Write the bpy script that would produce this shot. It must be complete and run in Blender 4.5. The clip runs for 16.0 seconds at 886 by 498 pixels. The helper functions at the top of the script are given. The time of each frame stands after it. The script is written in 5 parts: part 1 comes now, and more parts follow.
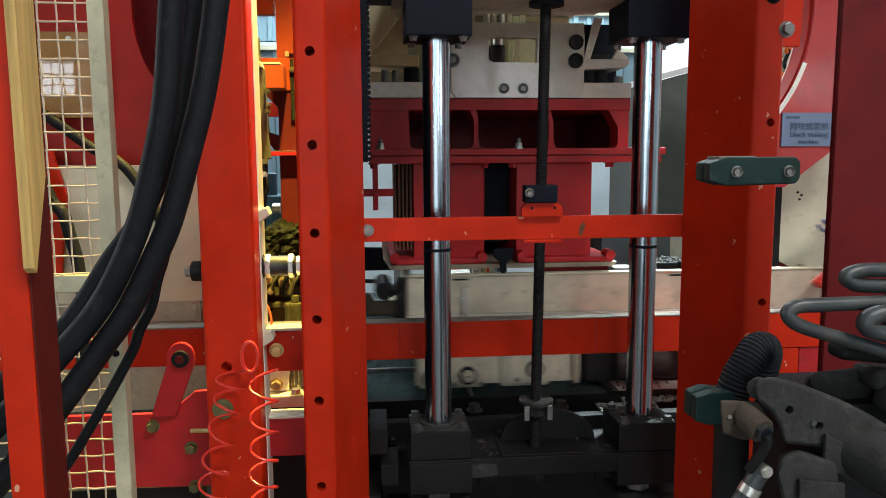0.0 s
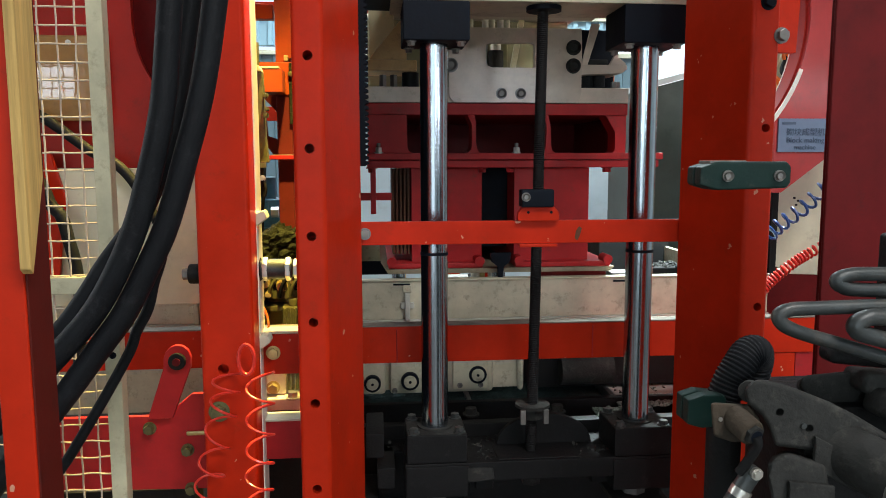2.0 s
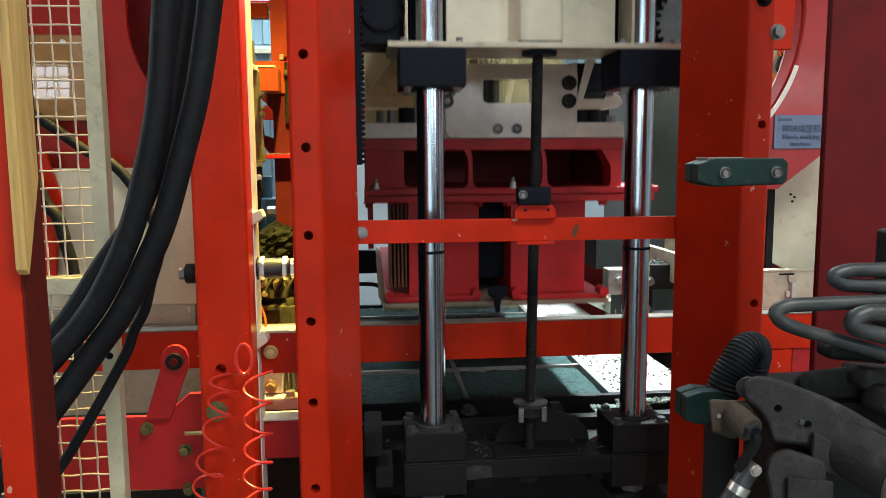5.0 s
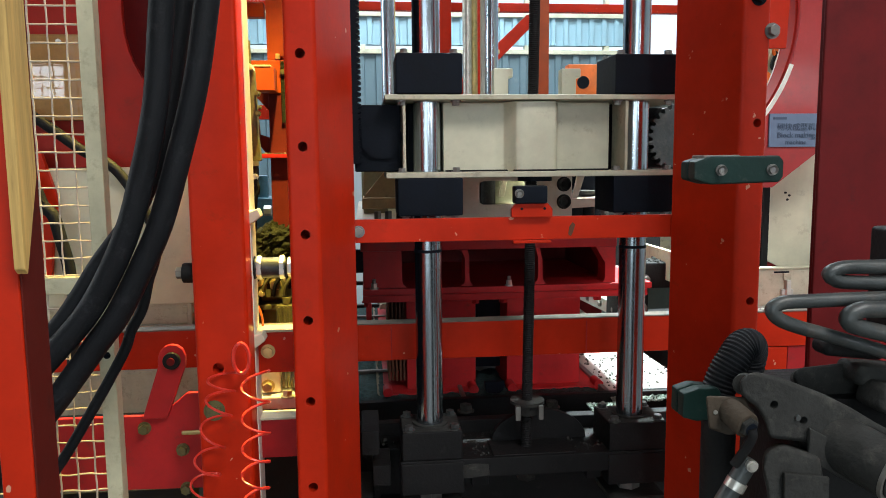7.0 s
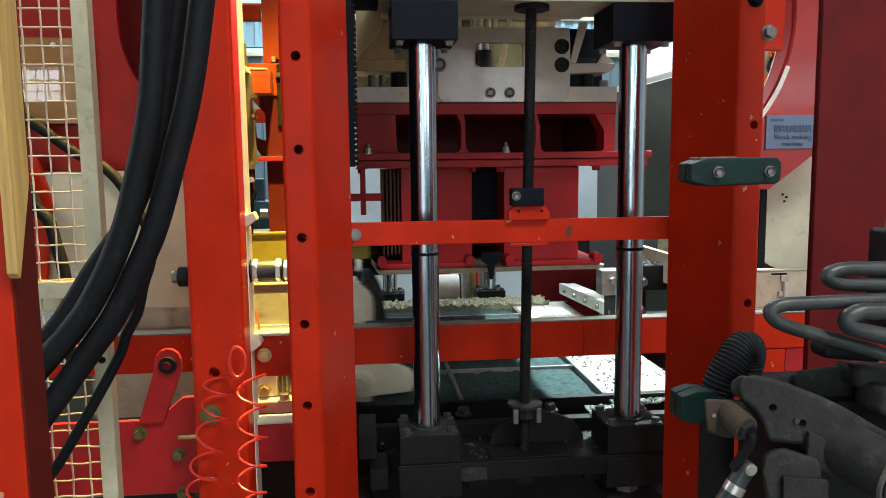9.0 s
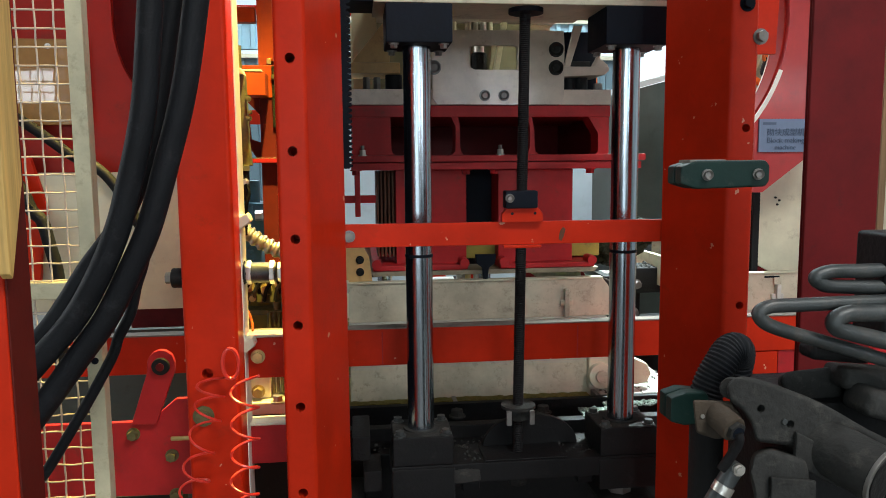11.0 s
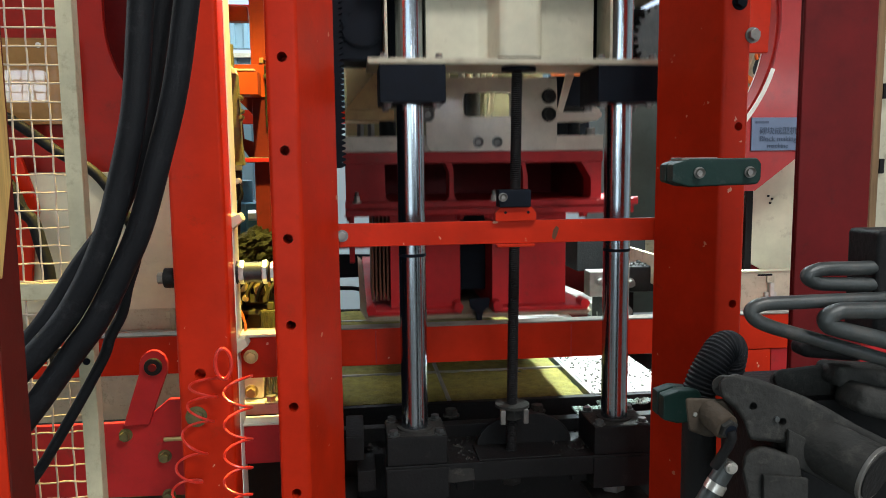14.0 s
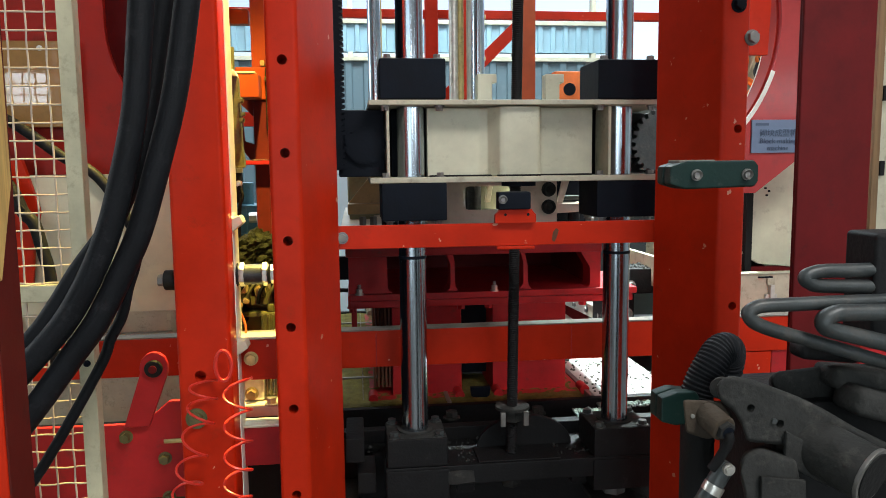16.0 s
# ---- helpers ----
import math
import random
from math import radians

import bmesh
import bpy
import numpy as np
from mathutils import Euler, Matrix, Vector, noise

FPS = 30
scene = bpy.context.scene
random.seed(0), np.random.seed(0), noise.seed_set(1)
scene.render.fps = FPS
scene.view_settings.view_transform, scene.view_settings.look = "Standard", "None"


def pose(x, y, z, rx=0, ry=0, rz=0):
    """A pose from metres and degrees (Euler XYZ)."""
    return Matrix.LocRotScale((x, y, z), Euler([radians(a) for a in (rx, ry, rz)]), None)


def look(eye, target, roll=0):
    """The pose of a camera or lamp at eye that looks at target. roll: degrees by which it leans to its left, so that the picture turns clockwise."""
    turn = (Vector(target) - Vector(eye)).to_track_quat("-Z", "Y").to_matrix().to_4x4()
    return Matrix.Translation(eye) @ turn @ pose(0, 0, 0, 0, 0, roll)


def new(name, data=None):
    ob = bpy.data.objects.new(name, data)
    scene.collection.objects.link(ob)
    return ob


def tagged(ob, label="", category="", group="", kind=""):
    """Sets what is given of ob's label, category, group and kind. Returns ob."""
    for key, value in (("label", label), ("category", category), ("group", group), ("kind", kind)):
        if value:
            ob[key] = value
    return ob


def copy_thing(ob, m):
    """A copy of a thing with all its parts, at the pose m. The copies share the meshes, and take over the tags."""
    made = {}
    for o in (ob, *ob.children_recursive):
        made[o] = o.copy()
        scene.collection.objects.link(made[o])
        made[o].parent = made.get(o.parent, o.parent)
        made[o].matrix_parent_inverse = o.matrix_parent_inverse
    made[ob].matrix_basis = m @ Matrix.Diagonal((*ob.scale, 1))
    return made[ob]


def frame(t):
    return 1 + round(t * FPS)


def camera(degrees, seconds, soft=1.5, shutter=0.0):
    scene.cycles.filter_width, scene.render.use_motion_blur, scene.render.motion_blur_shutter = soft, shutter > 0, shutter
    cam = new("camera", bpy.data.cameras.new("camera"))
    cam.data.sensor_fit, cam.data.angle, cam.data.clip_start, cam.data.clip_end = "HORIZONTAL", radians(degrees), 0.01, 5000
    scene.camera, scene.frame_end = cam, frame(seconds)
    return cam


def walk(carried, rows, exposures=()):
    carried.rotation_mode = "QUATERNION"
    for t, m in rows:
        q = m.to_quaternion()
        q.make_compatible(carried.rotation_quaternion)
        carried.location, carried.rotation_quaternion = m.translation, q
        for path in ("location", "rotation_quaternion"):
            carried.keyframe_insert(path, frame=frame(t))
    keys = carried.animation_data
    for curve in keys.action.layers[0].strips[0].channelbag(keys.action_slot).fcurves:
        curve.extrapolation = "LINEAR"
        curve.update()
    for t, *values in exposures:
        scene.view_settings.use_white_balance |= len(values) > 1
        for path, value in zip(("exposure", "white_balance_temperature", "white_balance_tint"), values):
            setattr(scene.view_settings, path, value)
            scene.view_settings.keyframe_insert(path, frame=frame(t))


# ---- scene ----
cam = camera(61.5, 16.0, soft=0.9, shutter=0.6)
walk(cam, [
    (0, pose(-0.0055, 0.0076, 1.5014, 82.99, 0.34, -5.29)),
    (0.5, pose(-0.0052, 0.0047, 1.5009, 82.97, 0.32, -5.36)),
    (1, pose(-0.0031, 0.0057, 1.5012, 83.16, 0.31, -5.20)),
    (1.5, pose(0.0000, 0.0000, 1.5000, 83.17, 0.40, -5.10)),
    (2, pose(0.0007, -0.0000, 1.4997, 83.36, 0.13, -5.30)),
    (2.5, pose(-0.0023, -0.0028, 1.4998, 83.47, 0.14, -5.45)),
    (3, pose(-0.0045, -0.0045, 1.5000, 83.24, 0.45, -5.41)),
    (3.5, pose(-0.0021, -0.0012, 1.4994, 83.23, 0.46, -5.47)),
    (4, pose(0.0013, 0.0027, 1.4997, 83.21, 0.46, -5.50)),
    (6.5, pose(-0.0029, -0.0019, 1.4985, 83.27, 0.45, -5.81)),
    (7, pose(-0.0031, -0.0020, 1.4984, 83.18, 0.53, -5.93)),
    (7.5, pose(-0.0018, -0.0023, 1.4994, 83.29, 0.47, -5.93)),
    (8, pose(-0.0026, -0.0003, 1.4976, 83.09, 0.71, -6.00)),
    (8.5, pose(-0.0040, 0.0018, 1.4976, 83.37, 0.64, -6.11)),
    (9, pose(-0.0010, 0.0035, 1.4980, 83.39, 0.68, -6.14)),
    (11.5, pose(0.0058, -0.0049, 1.4974, 83.66, 0.42, -6.54)),
    (12, pose(0.0081, -0.0069, 1.4979, 83.73, 0.35, -6.63)),
    (12.5, pose(0.0063, -0.0069, 1.4975, 83.70, 0.35, -6.68)),
    (13, pose(0.0053, -0.0053, 1.4964, 83.46, 0.65, -6.81)),
    (13.5, pose(0.0049, -0.0022, 1.4962, 83.54, 0.40, -6.96)),
    (14, pose(0.0069, -0.0003, 1.4962, 83.53, 0.62, -6.88)),
    (14.5, pose(0.0092, -0.0011, 1.4976, 83.71, 0.39, -6.97)),
    (15, pose(0.0102, -0.0032, 1.4975, 83.79, 0.54, -6.82)),
    (15.5, pose(0.0105, -0.0046, 1.4973, 83.66, 0.58, -6.80)),
    (16, pose(0.0106, -0.0033, 1.4964, 83.70, 0.64, -6.76)),
])

# ---- world and lights ----
world = bpy.data.worlds.new("hall_sky")
scene.world = world
world.use_nodes = True
wn = world.node_tree
sky = wn.nodes.new("ShaderNodeTexSky")
sky.sky_type = "NISHITA"
sky.sun_disc = False
sky.sun_elevation, sky.sun_rotation = radians(48), radians(20)
wn.links.new(sky.outputs[0], wn.nodes["Background"].inputs[0])
wn.nodes["Background"].inputs[1].default_value = 0.15


def area_lamp(name, eye, target, size_x, size_y, watts, colour):
    data = bpy.data.lights.new(name, "AREA")
    data.shape, data.size, data.size_y = "RECTANGLE", size_x, size_y
    data.energy, data.color = watts, colour
    ob = new(name, data)
    ob.matrix_world = look(eye, target)
    return ob


def spot_lamp(name, eye, target, watts, colour, degrees, radius, blend=0.5):
    data = bpy.data.lights.new(name, "SPOT")
    data.energy, data.color, data.spot_size, data.spot_blend = watts, colour, radians(degrees), blend
    data.shadow_soft_size = radius
    ob = new(name, data)
    ob.matrix_world = look(eye, target)
    return ob


# Front fill; the doorway it stands in is unseen and added.
area_lamp("front_fill_daylight", (-1.7, -5.9, 2.05), (0.4, 1.9, 1.2), 3.6, 3.6, 80, (0.82, 0.93, 1.0))
for wx, wide, watts in ((-3.96, 0.52, 16), (1.9, 1.0, 34), (6.0, 2.6, 72)):
    area_lamp("south_window_daylight", (wx, -5.98, 2.51), (wx, 1.9, 2.51), wide, 0.46, watts, (0.88, 0.95, 1.0))
area_lamp("west_window_daylight", (-8.95, 4.5, 3.6), (0.8, 1.7, 1.6), 3.0, 1.2, 190, (0.86, 0.95, 1.0))
area_lamp("front_roof_light", (2.0, -2.2, 5.9), (0.8, 1.9, 1.2), 2.2, 1.5, 265, (1.0, 0.98, 0.96))
# Fill for the back of the hall; its skylight is an unseen addition.
area_lamp("rear_fill_light", (1.0, 6.2, 5.8), (1.0, 6.2, 0.0), 5.0, 3.0, 720, (0.80, 0.94, 1.0))
area_lamp("window_daylight", (1.5, 8.9, 3.9), (0.6, 2.5, 1.2), 6.0, 1.2, 50, (0.84, 0.94, 1.0))
spot_lamp("work_lamp", (-0.108, 2.02, 2.95), (-0.29, 2.04, 1.10), 800, (1.0, 0.74, 0.17), 66, 0.03, 0.9)
spot_lamp("flood_lamp", (1.46, 3.0, 2.5), (0.90, 2.9, 0.72), 900, (0.82, 1.0, 1.0), 60, 0.05)

# ---- materials ----


def material(name, colour, rough=0.5, metal=0.0, scale=12.0, vary=0.25, bump=0.15, grain=140.0, dirt=None, dirt_amount=0.35, coat=0.0, fine=0.002, spec=0.5, chips=None, stretch=None, coat_rough=0.12):
    m = bpy.data.materials.new(name)
    m.use_nodes = True
    nt = m.node_tree
    bsdf = nt.nodes["Principled BSDF"]
    tc = nt.nodes.new("ShaderNodeTexCoord")
    info = nt.nodes.new("ShaderNodeObjectInfo")
    shift = nt.nodes.new("ShaderNodeVectorMath")
    shift.operation = "ADD"
    nt.links.new(tc.outputs["Object"], shift.inputs[0])
    nt.links.new(info.outputs["Random"], shift.inputs[1])
    where = shift.outputs[0]
    if stretch:
        mp = nt.nodes.new("ShaderNodeMapping")
        mp.inputs["Scale"].default_value = stretch
        nt.links.new(where, mp.inputs["Vector"])
        where = mp.outputs[0]
    big = nt.nodes.new("ShaderNodeTexNoise")
    big.inputs["Scale"].default_value, big.inputs["Detail"].default_value, big.inputs["Roughness"].default_value = scale, 6, 0.65
    small = nt.nodes.new("ShaderNodeTexNoise")
    small.inputs["Scale"].default_value, small.inputs["Detail"].default_value = grain, 4
    for n in (big, small):
        nt.links.new(where, n.inputs["Vector"])
    ramp = nt.nodes.new("ShaderNodeValToRGB")
    ramp.color_ramp.elements[0].position, ramp.color_ramp.elements[1].position = 0.3, 0.7
    ramp.color_ramp.elements[0].color = (*[c * (1 - vary) for c in colour], 1)
    ramp.color_ramp.elements[1].color = (*[min(1, c * (1 + vary * 0.6)) for c in colour], 1)
    nt.links.new(big.outputs["Fac"], ramp.inputs[0])
    out = ramp.outputs[0]
    if dirt:
        spots = nt.nodes.new("ShaderNodeTexNoise")
        spots.inputs["Scale"].default_value, spots.inputs["Detail"].default_value, spots.inputs["Roughness"].default_value = scale * 2.3, 9, 0.75
        nt.links.new(where, spots.inputs["Vector"])
        edge = nt.nodes.new("ShaderNodeValToRGB")
        edge.color_ramp.elements[0].position, edge.color_ramp.elements[1].position = 0.66 - dirt_amount * 0.3, 0.76 - dirt_amount * 0.15
        nt.links.new(spots.outputs["Fac"], edge.inputs[0])
        amount = nt.nodes.new("ShaderNodeMath")
        amount.operation = "MULTIPLY"
        amount.inputs[1].default_value = min(1, dirt_amount * 1.6)
        nt.links.new(edge.outputs[0], amount.inputs[0])
        mix = nt.nodes.new("ShaderNodeMix")
        mix.data_type = "RGBA"
        nt.links.new(amount.outputs[0], mix.inputs["Factor"])
        nt.links.new(out, mix.inputs["A"])
        mix.inputs["B"].default_value = (*dirt, 1)
        out = mix.outputs["Result"]
    if chips:
        flake = nt.nodes.new("ShaderNodeTexNoise")
        flake.inputs["Scale"].default_value, flake.inputs["Detail"].default_value = 34.0, 3
        nt.links.new(shift.outputs[0], flake.inputs["Vector"])
        cut = nt.nodes.new("ShaderNodeValToRGB")
        cut.color_ramp.elements[0].position, cut.color_ramp.elements[1].position = 0.722, 0.735
        nt.links.new(flake.outputs["Fac"], cut.inputs[0])
        mixc = nt.nodes.new("ShaderNodeMix")
        mixc.data_type = "RGBA"
        nt.links.new(cut.outputs[0], mixc.inputs["Factor"])
        nt.links.new(out, mixc.inputs["A"])
        mixc.inputs["B"].default_value = (*chips, 1)
        out = mixc.outputs["Result"]
    nt.links.new(out, bsdf.inputs["Base Color"])
    rr = nt.nodes.new("ShaderNodeMapRange")
    rr.inputs["To Min"].default_value, rr.inputs["To Max"].default_value = max(0.03, rough * 0.75), min(1, rough * 1.3)
    nt.links.new(big.outputs["Fac"], rr.inputs["Value"])
    nt.links.new(rr.outputs[0], bsdf.inputs["Roughness"])
    bsdf.inputs["Metallic"].default_value = metal
    bsdf.inputs["Coat Weight"].default_value = coat
    bsdf.inputs["Specular IOR Level"].default_value = spec
    bsdf.inputs["Coat Roughness"].default_value = coat_rough
    if bump:
        bn = nt.nodes.new("ShaderNodeBump")
        bn.inputs["Strength"].default_value, bn.inputs["Distance"].default_value = bump, fine
        nt.links.new(small.outputs["Fac"], bn.inputs["Height"])
        nt.links.new(bn.outputs[0], bsdf.inputs["Normal"])
    return m


RED = material("red_paint", (0.52, 0.023, 0.005), 0.38, 0, 7, 0.2, 0.12, 60, (0.20, 0.03, 0.012), 0.26, 0.0, spec=0.13, chips=(0.62, 0.30, 0.20))
# Also holds the shade on the upright beam and inside the press head.
RED_DARK = material("dark_and_shaded_red_paint", (0.125, 0.007, 0.008), 0.5, 0, 9, 0.3, 0.12, 80, (0.05, 0.012, 0.012), 0.3, spec=0.15)
RED_DULL = material("dusty_red_paint", (0.42, 0.014, 0.017), 0.5, 0, 9, 0.25, 0.12, 80, (0.10, 0.035, 0.025), 0.35, spec=0.3)
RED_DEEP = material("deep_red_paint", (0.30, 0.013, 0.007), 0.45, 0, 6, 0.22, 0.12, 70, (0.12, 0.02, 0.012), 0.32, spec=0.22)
# Red with shade put in: post side, lower stanchion post and gusset.
RED_SHADED = material("shaded_red_paint", (0.11, 0.010, 0.006), 0.6, 0, 8, 0.3, 0.15, 80, (0.05, 0.012, 0.008), 0.4, spec=0.2)
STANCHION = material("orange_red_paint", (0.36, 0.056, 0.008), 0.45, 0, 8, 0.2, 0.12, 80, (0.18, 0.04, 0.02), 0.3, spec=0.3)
ORANGE = material("orange_paint", (0.92, 0.19, 0.02), 0.4, 0, 9, 0.18, 0.1, 80, (0.2, 0.05, 0.02), 0.25)
CREAM = material("cream_paint", (0.56, 0.54, 0.40), 0.42, 0, 6, 0.2, 0.12, 90, (0.22, 0.17, 0.11), 0.28, 0.1)
CREAM_DIRTY = material("stained_cream_paint", (0.50, 0.47, 0.35), 0.55, 0, 10, 0.25, 0.15, 90, (0.13, 0.10, 0.07), 0.40)
GREY_PAINT = material("pale_grey_paint", (0.50, 0.50, 0.45), 0.5, 0, 11, 0.2, 0.15, 90, (0.2, 0.16, 0.11), 0.3)
BLACK = material("black_oxide_steel", (0.0045, 0.007, 0.0125), 0.6, 0.0, 10, 0.4, 0.2, 110, (0.018, 0.018, 0.020), 0.2, spec=0.12)
SOOT = material("dusty_black_steel", (0.008, 0.008, 0.0085), 0.6, 0.0, 9, 0.4, 0.4, 130, (0.038, 0.036, 0.034), 0.25, fine=0.003, spec=0.22)
GREASE = material("dusty_grey_casting", (0.030, 0.030, 0.028), 0.75, 0.0, 14, 0.5, 0.7, 110, (0.085, 0.080, 0.070), 0.42, fine=0.003, spec=0.22)
RUBBER = material("black_rubber", (0.009, 0.010, 0.012), 0.55, 0, 9, 0.3, 0.4, 220, (0.038, 0.038, 0.042), 0.36, spec=0.16)
CHROME = material("chromed_steel", (0.45, 0.51, 0.57), 0.19, 1.0, 70, 0.5, 0.05, 200, (0.13, 0.125, 0.12), 0.5, stretch=(1.0, 1.0, 0.02))
STEEL = material("bare_steel", (0.26, 0.25, 0.235), 0.5, 0.8, 20, 0.3, 0.2, 120, (0.16, 0.13, 0.1), 0.3)
ZINC = material("zinc_plated_steel", (0.62, 0.60, 0.55), 0.36, 0.9, 25, 0.25, 0.15, 150, (0.2, 0.17, 0.12), 0.25)
BRASS = material("yellow_zinc_steel", (0.62, 0.50, 0.22), 0.4, 0.7, 20, 0.3, 0.15, 130, (0.14, 0.11, 0.06), 0.4)
OLIVE = material("oily_olive_metal", (0.13, 0.12, 0.045), 0.5, 0.2, 18, 0.4, 0.25, 130, (0.05, 0.045, 0.03), 0.5)
GREEN = material("dark_green_plastic", (0.004, 0.022, 0.018), 0.55, 0, 14, 0.3, 0.25, 150, (0.07, 0.075, 0.065), 0.28, spec=0.25)
WIRE = material("galvanised_wire", (0.52, 0.44, 0.35), 0.5, 0.0, 20, 0.2, 0.1, 200, (0.3, 0.24, 0.16), 0.3)
WOOD = material("pale_timber", (0.68, 0.43, 0.13), 0.65, 0, 55, 0.45, 0.3, 160, (0.26, 0.13, 0.045), 0.4, stretch=(1.0, 1.0, 0.05))
FIN_M = material("brown_fin_paint", (0.12, 0.045, 0.022), 0.6, 0, 14, 0.3, 0.2, 90, (0.05, 0.03, 0.02), 0.4, spec=0.25)
PARTITION_M = material("pale_blue_plaster", (0.44, 0.53, 0.57), 0.8, 0, 1.2, 0.15, 0.2, 20, (0.30, 0.33, 0.34), 0.3)
# Bright white; on the flange strip it stands in for lamp light.
EDGE_WHITE = material("bright_white", (0.80, 0.77, 0.68), 0.5, 0, 20, 0.15, 0.1, 120, (0.45, 0.38, 0.28), 0.3)
HEAD_CREAM = material("browned_cream_paint", (0.60, 0.50, 0.40), 0.45, 0, 7, 0.22, 0.12, 90, (0.22, 0.15, 0.10), 0.3, 0.5, coat_rough=0.16)
DUST = material("grey_dust", (0.20, 0.17, 0.14), 0.95, 0, 14, 0.35, 0.5, 120, (0.10, 0.05, 0.04), 0.4)
SHOE_M = material("dirty_shoe_paint", (0.24, 0.20, 0.135), 0.6, 0, 12, 0.3, 0.2, 90, (0.10, 0.07, 0.05), 0.4)
PIPE_M = material("dark_steel_pipe", (0.055, 0.062, 0.062), 0.42, 0.35, 14, 0.45, 0.35, 110, (0.10, 0.09, 0.078), 0.5)
RUSTY = material("rusty_brown_casting", (0.055, 0.042, 0.030), 0.8, 0.0, 18, 0.4, 0.6, 120, (0.05, 0.045, 0.04), 0.4, fine=0.003, spec=0.2)
SLUDGE = material("oily_sludge", (0.014, 0.016, 0.006), 0.8, 0, 26, 0.5, 0.8, 90, (0.05, 0.045, 0.015), 0.35, fine=0.006, spec=0.2)
CHAIN_GUARD = material("olive_paint", (0.30, 0.24, 0.035), 0.5, 0, 8, 0.25, 0.15, 80, (0.08, 0.06, 0.02), 0.35)
TAN = material("brown_gloss_panel", (0.30, 0.165, 0.055), 0.6, 0, 6, 0.35, 0.1, 40, (0.14, 0.09, 0.04), 0.4, 0.6, spec=0.1, coat_rough=0.03)
OCHRE = material("ochre_paint", (0.60, 0.38, 0.15), 0.5, 0, 9, 0.25, 0.15, 90, (0.12, 0.08, 0.04), 0.35)
KHAKI = material("khaki_paint", (0.25, 0.24, 0.14), 0.6, 0, 7, 0.2, 0.12, 80, (0.10, 0.09, 0.06), 0.3)
DARK_WALL = material("dark_plaster", (0.085, 0.10, 0.092), 0.8, 0, 5, 0.25, 0.3, 60, (0.05, 0.055, 0.05), 0.35)
GUARD_CREAM = material("aged_cream_paint", (0.52, 0.48, 0.32), 0.5, 0, 9, 0.25, 0.2, 90, (0.22, 0.17, 0.10), 0.4)
COIL_RED = material("red_air_hose", (0.62, 0.035, 0.022), 0.3, 0, 12, 0.1, 0.0)
COIL_BLUE = material("blue_air_hose", (0.02, 0.06, 0.20), 0.3, 0, 12, 0.1, 0.0)
SIGN_BLUE = material("blue_sign_film", (0.14, 0.19, 0.29), 0.45, 0, 12, 0.12, 0.05, 90, (0.5, 0.5, 0.5), 0.2)
SIGN_INK = material("dark_sign_ink", (0.06, 0.09, 0.15), 0.5, 0, 12, 0.1, 0.0)
CONCRETE_WET = material("fresh_grey_concrete", (0.036, 0.066, 0.066), 0.9, 0, 60, 0.6, 1.0, 160, (0.010, 0.015, 0.015), 0.45, fine=0.006, spec=0.15)
FACE_MIX = material("ochre_face_mix", (0.19, 0.165, 0.045), 0.9, 0, 26, 0.4, 1.0, 190, (0.08, 0.062, 0.014), 0.4, fine=0.005, spec=0.15)
CRUST = material("pale_concrete_crust", (0.34, 0.33, 0.22), 0.9, 0, 30, 0.3, 0.8, 120, (0.14, 0.13, 0.09), 0.4, fine=0.006)
SPILL = material("green_grey_spill", (0.16, 0.20, 0.17), 0.9, 0, 30, 0.4, 0.8, 120, (0.05, 0.06, 0.05), 0.4, fine=0.006)
RED_WING = material("dull_gloss_red_paint", (0.40, 0.030, 0.030), 0.35, 0, 5, 0.22, 0.12, 60, (0.20, 0.03, 0.03), 0.35, 0.10, spec=0.3)
BATTEN_M = material("brown_weathered_timber", (0.22, 0.13, 0.06), 0.7, 0, 40, 0.4, 0.3, 160, (0.10, 0.06, 0.03), 0.4, stretch=(1.0, 1.0, 0.05))
CRUMB = material("spilled_concrete", (0.10, 0.098, 0.08), 0.9, 0, 30, 0.4, 0.8, 120, (0.04, 0.04, 0.035), 0.4, fine=0.006)
FLOOR_M = material("dirty_concrete_floor", (0.20, 0.19, 0.17), 0.8, 0, 2, 0.35, 0.4, 40, (0.07, 0.065, 0.06), 0.4, fine=0.006)
WALL_M = material("grey_blue_sheet", (0.10, 0.155, 0.18), 0.55, 0, 1.5, 0.12, 0.1, 20, (0.2, 0.24, 0.25), 0.3)
WALL_PALE = material("pale_plaster", (0.68, 0.72, 0.73), 0.8, 0, 1.2, 0.15, 0.2, 20, (0.35, 0.34, 0.3), 0.3)
SHEET_BLUE = material("light_blue_cladding", (0.26, 0.41, 0.48), 0.5, 0, 2, 0.12, 0.1, 30)
CEIL_M = material("roof_sheet", (0.45, 0.46, 0.45), 0.7, 0, 1, 0.12, 0.1, 20)
TEAL_M = material("blue_motor_paint", (0.09, 0.27, 0.37), 0.45, 0, 12, 0.3, 0.15, 90, (0.05, 0.06, 0.06), 0.35)
GLASS = bpy.data.materials.new("window_glass")
GLASS.use_nodes = True
GLASS.node_tree.nodes["Principled BSDF"].inputs["Transmission Weight"].default_value = 1.0
GLASS.node_tree.nodes["Principled BSDF"].inputs["Roughness"].default_value = 0.02

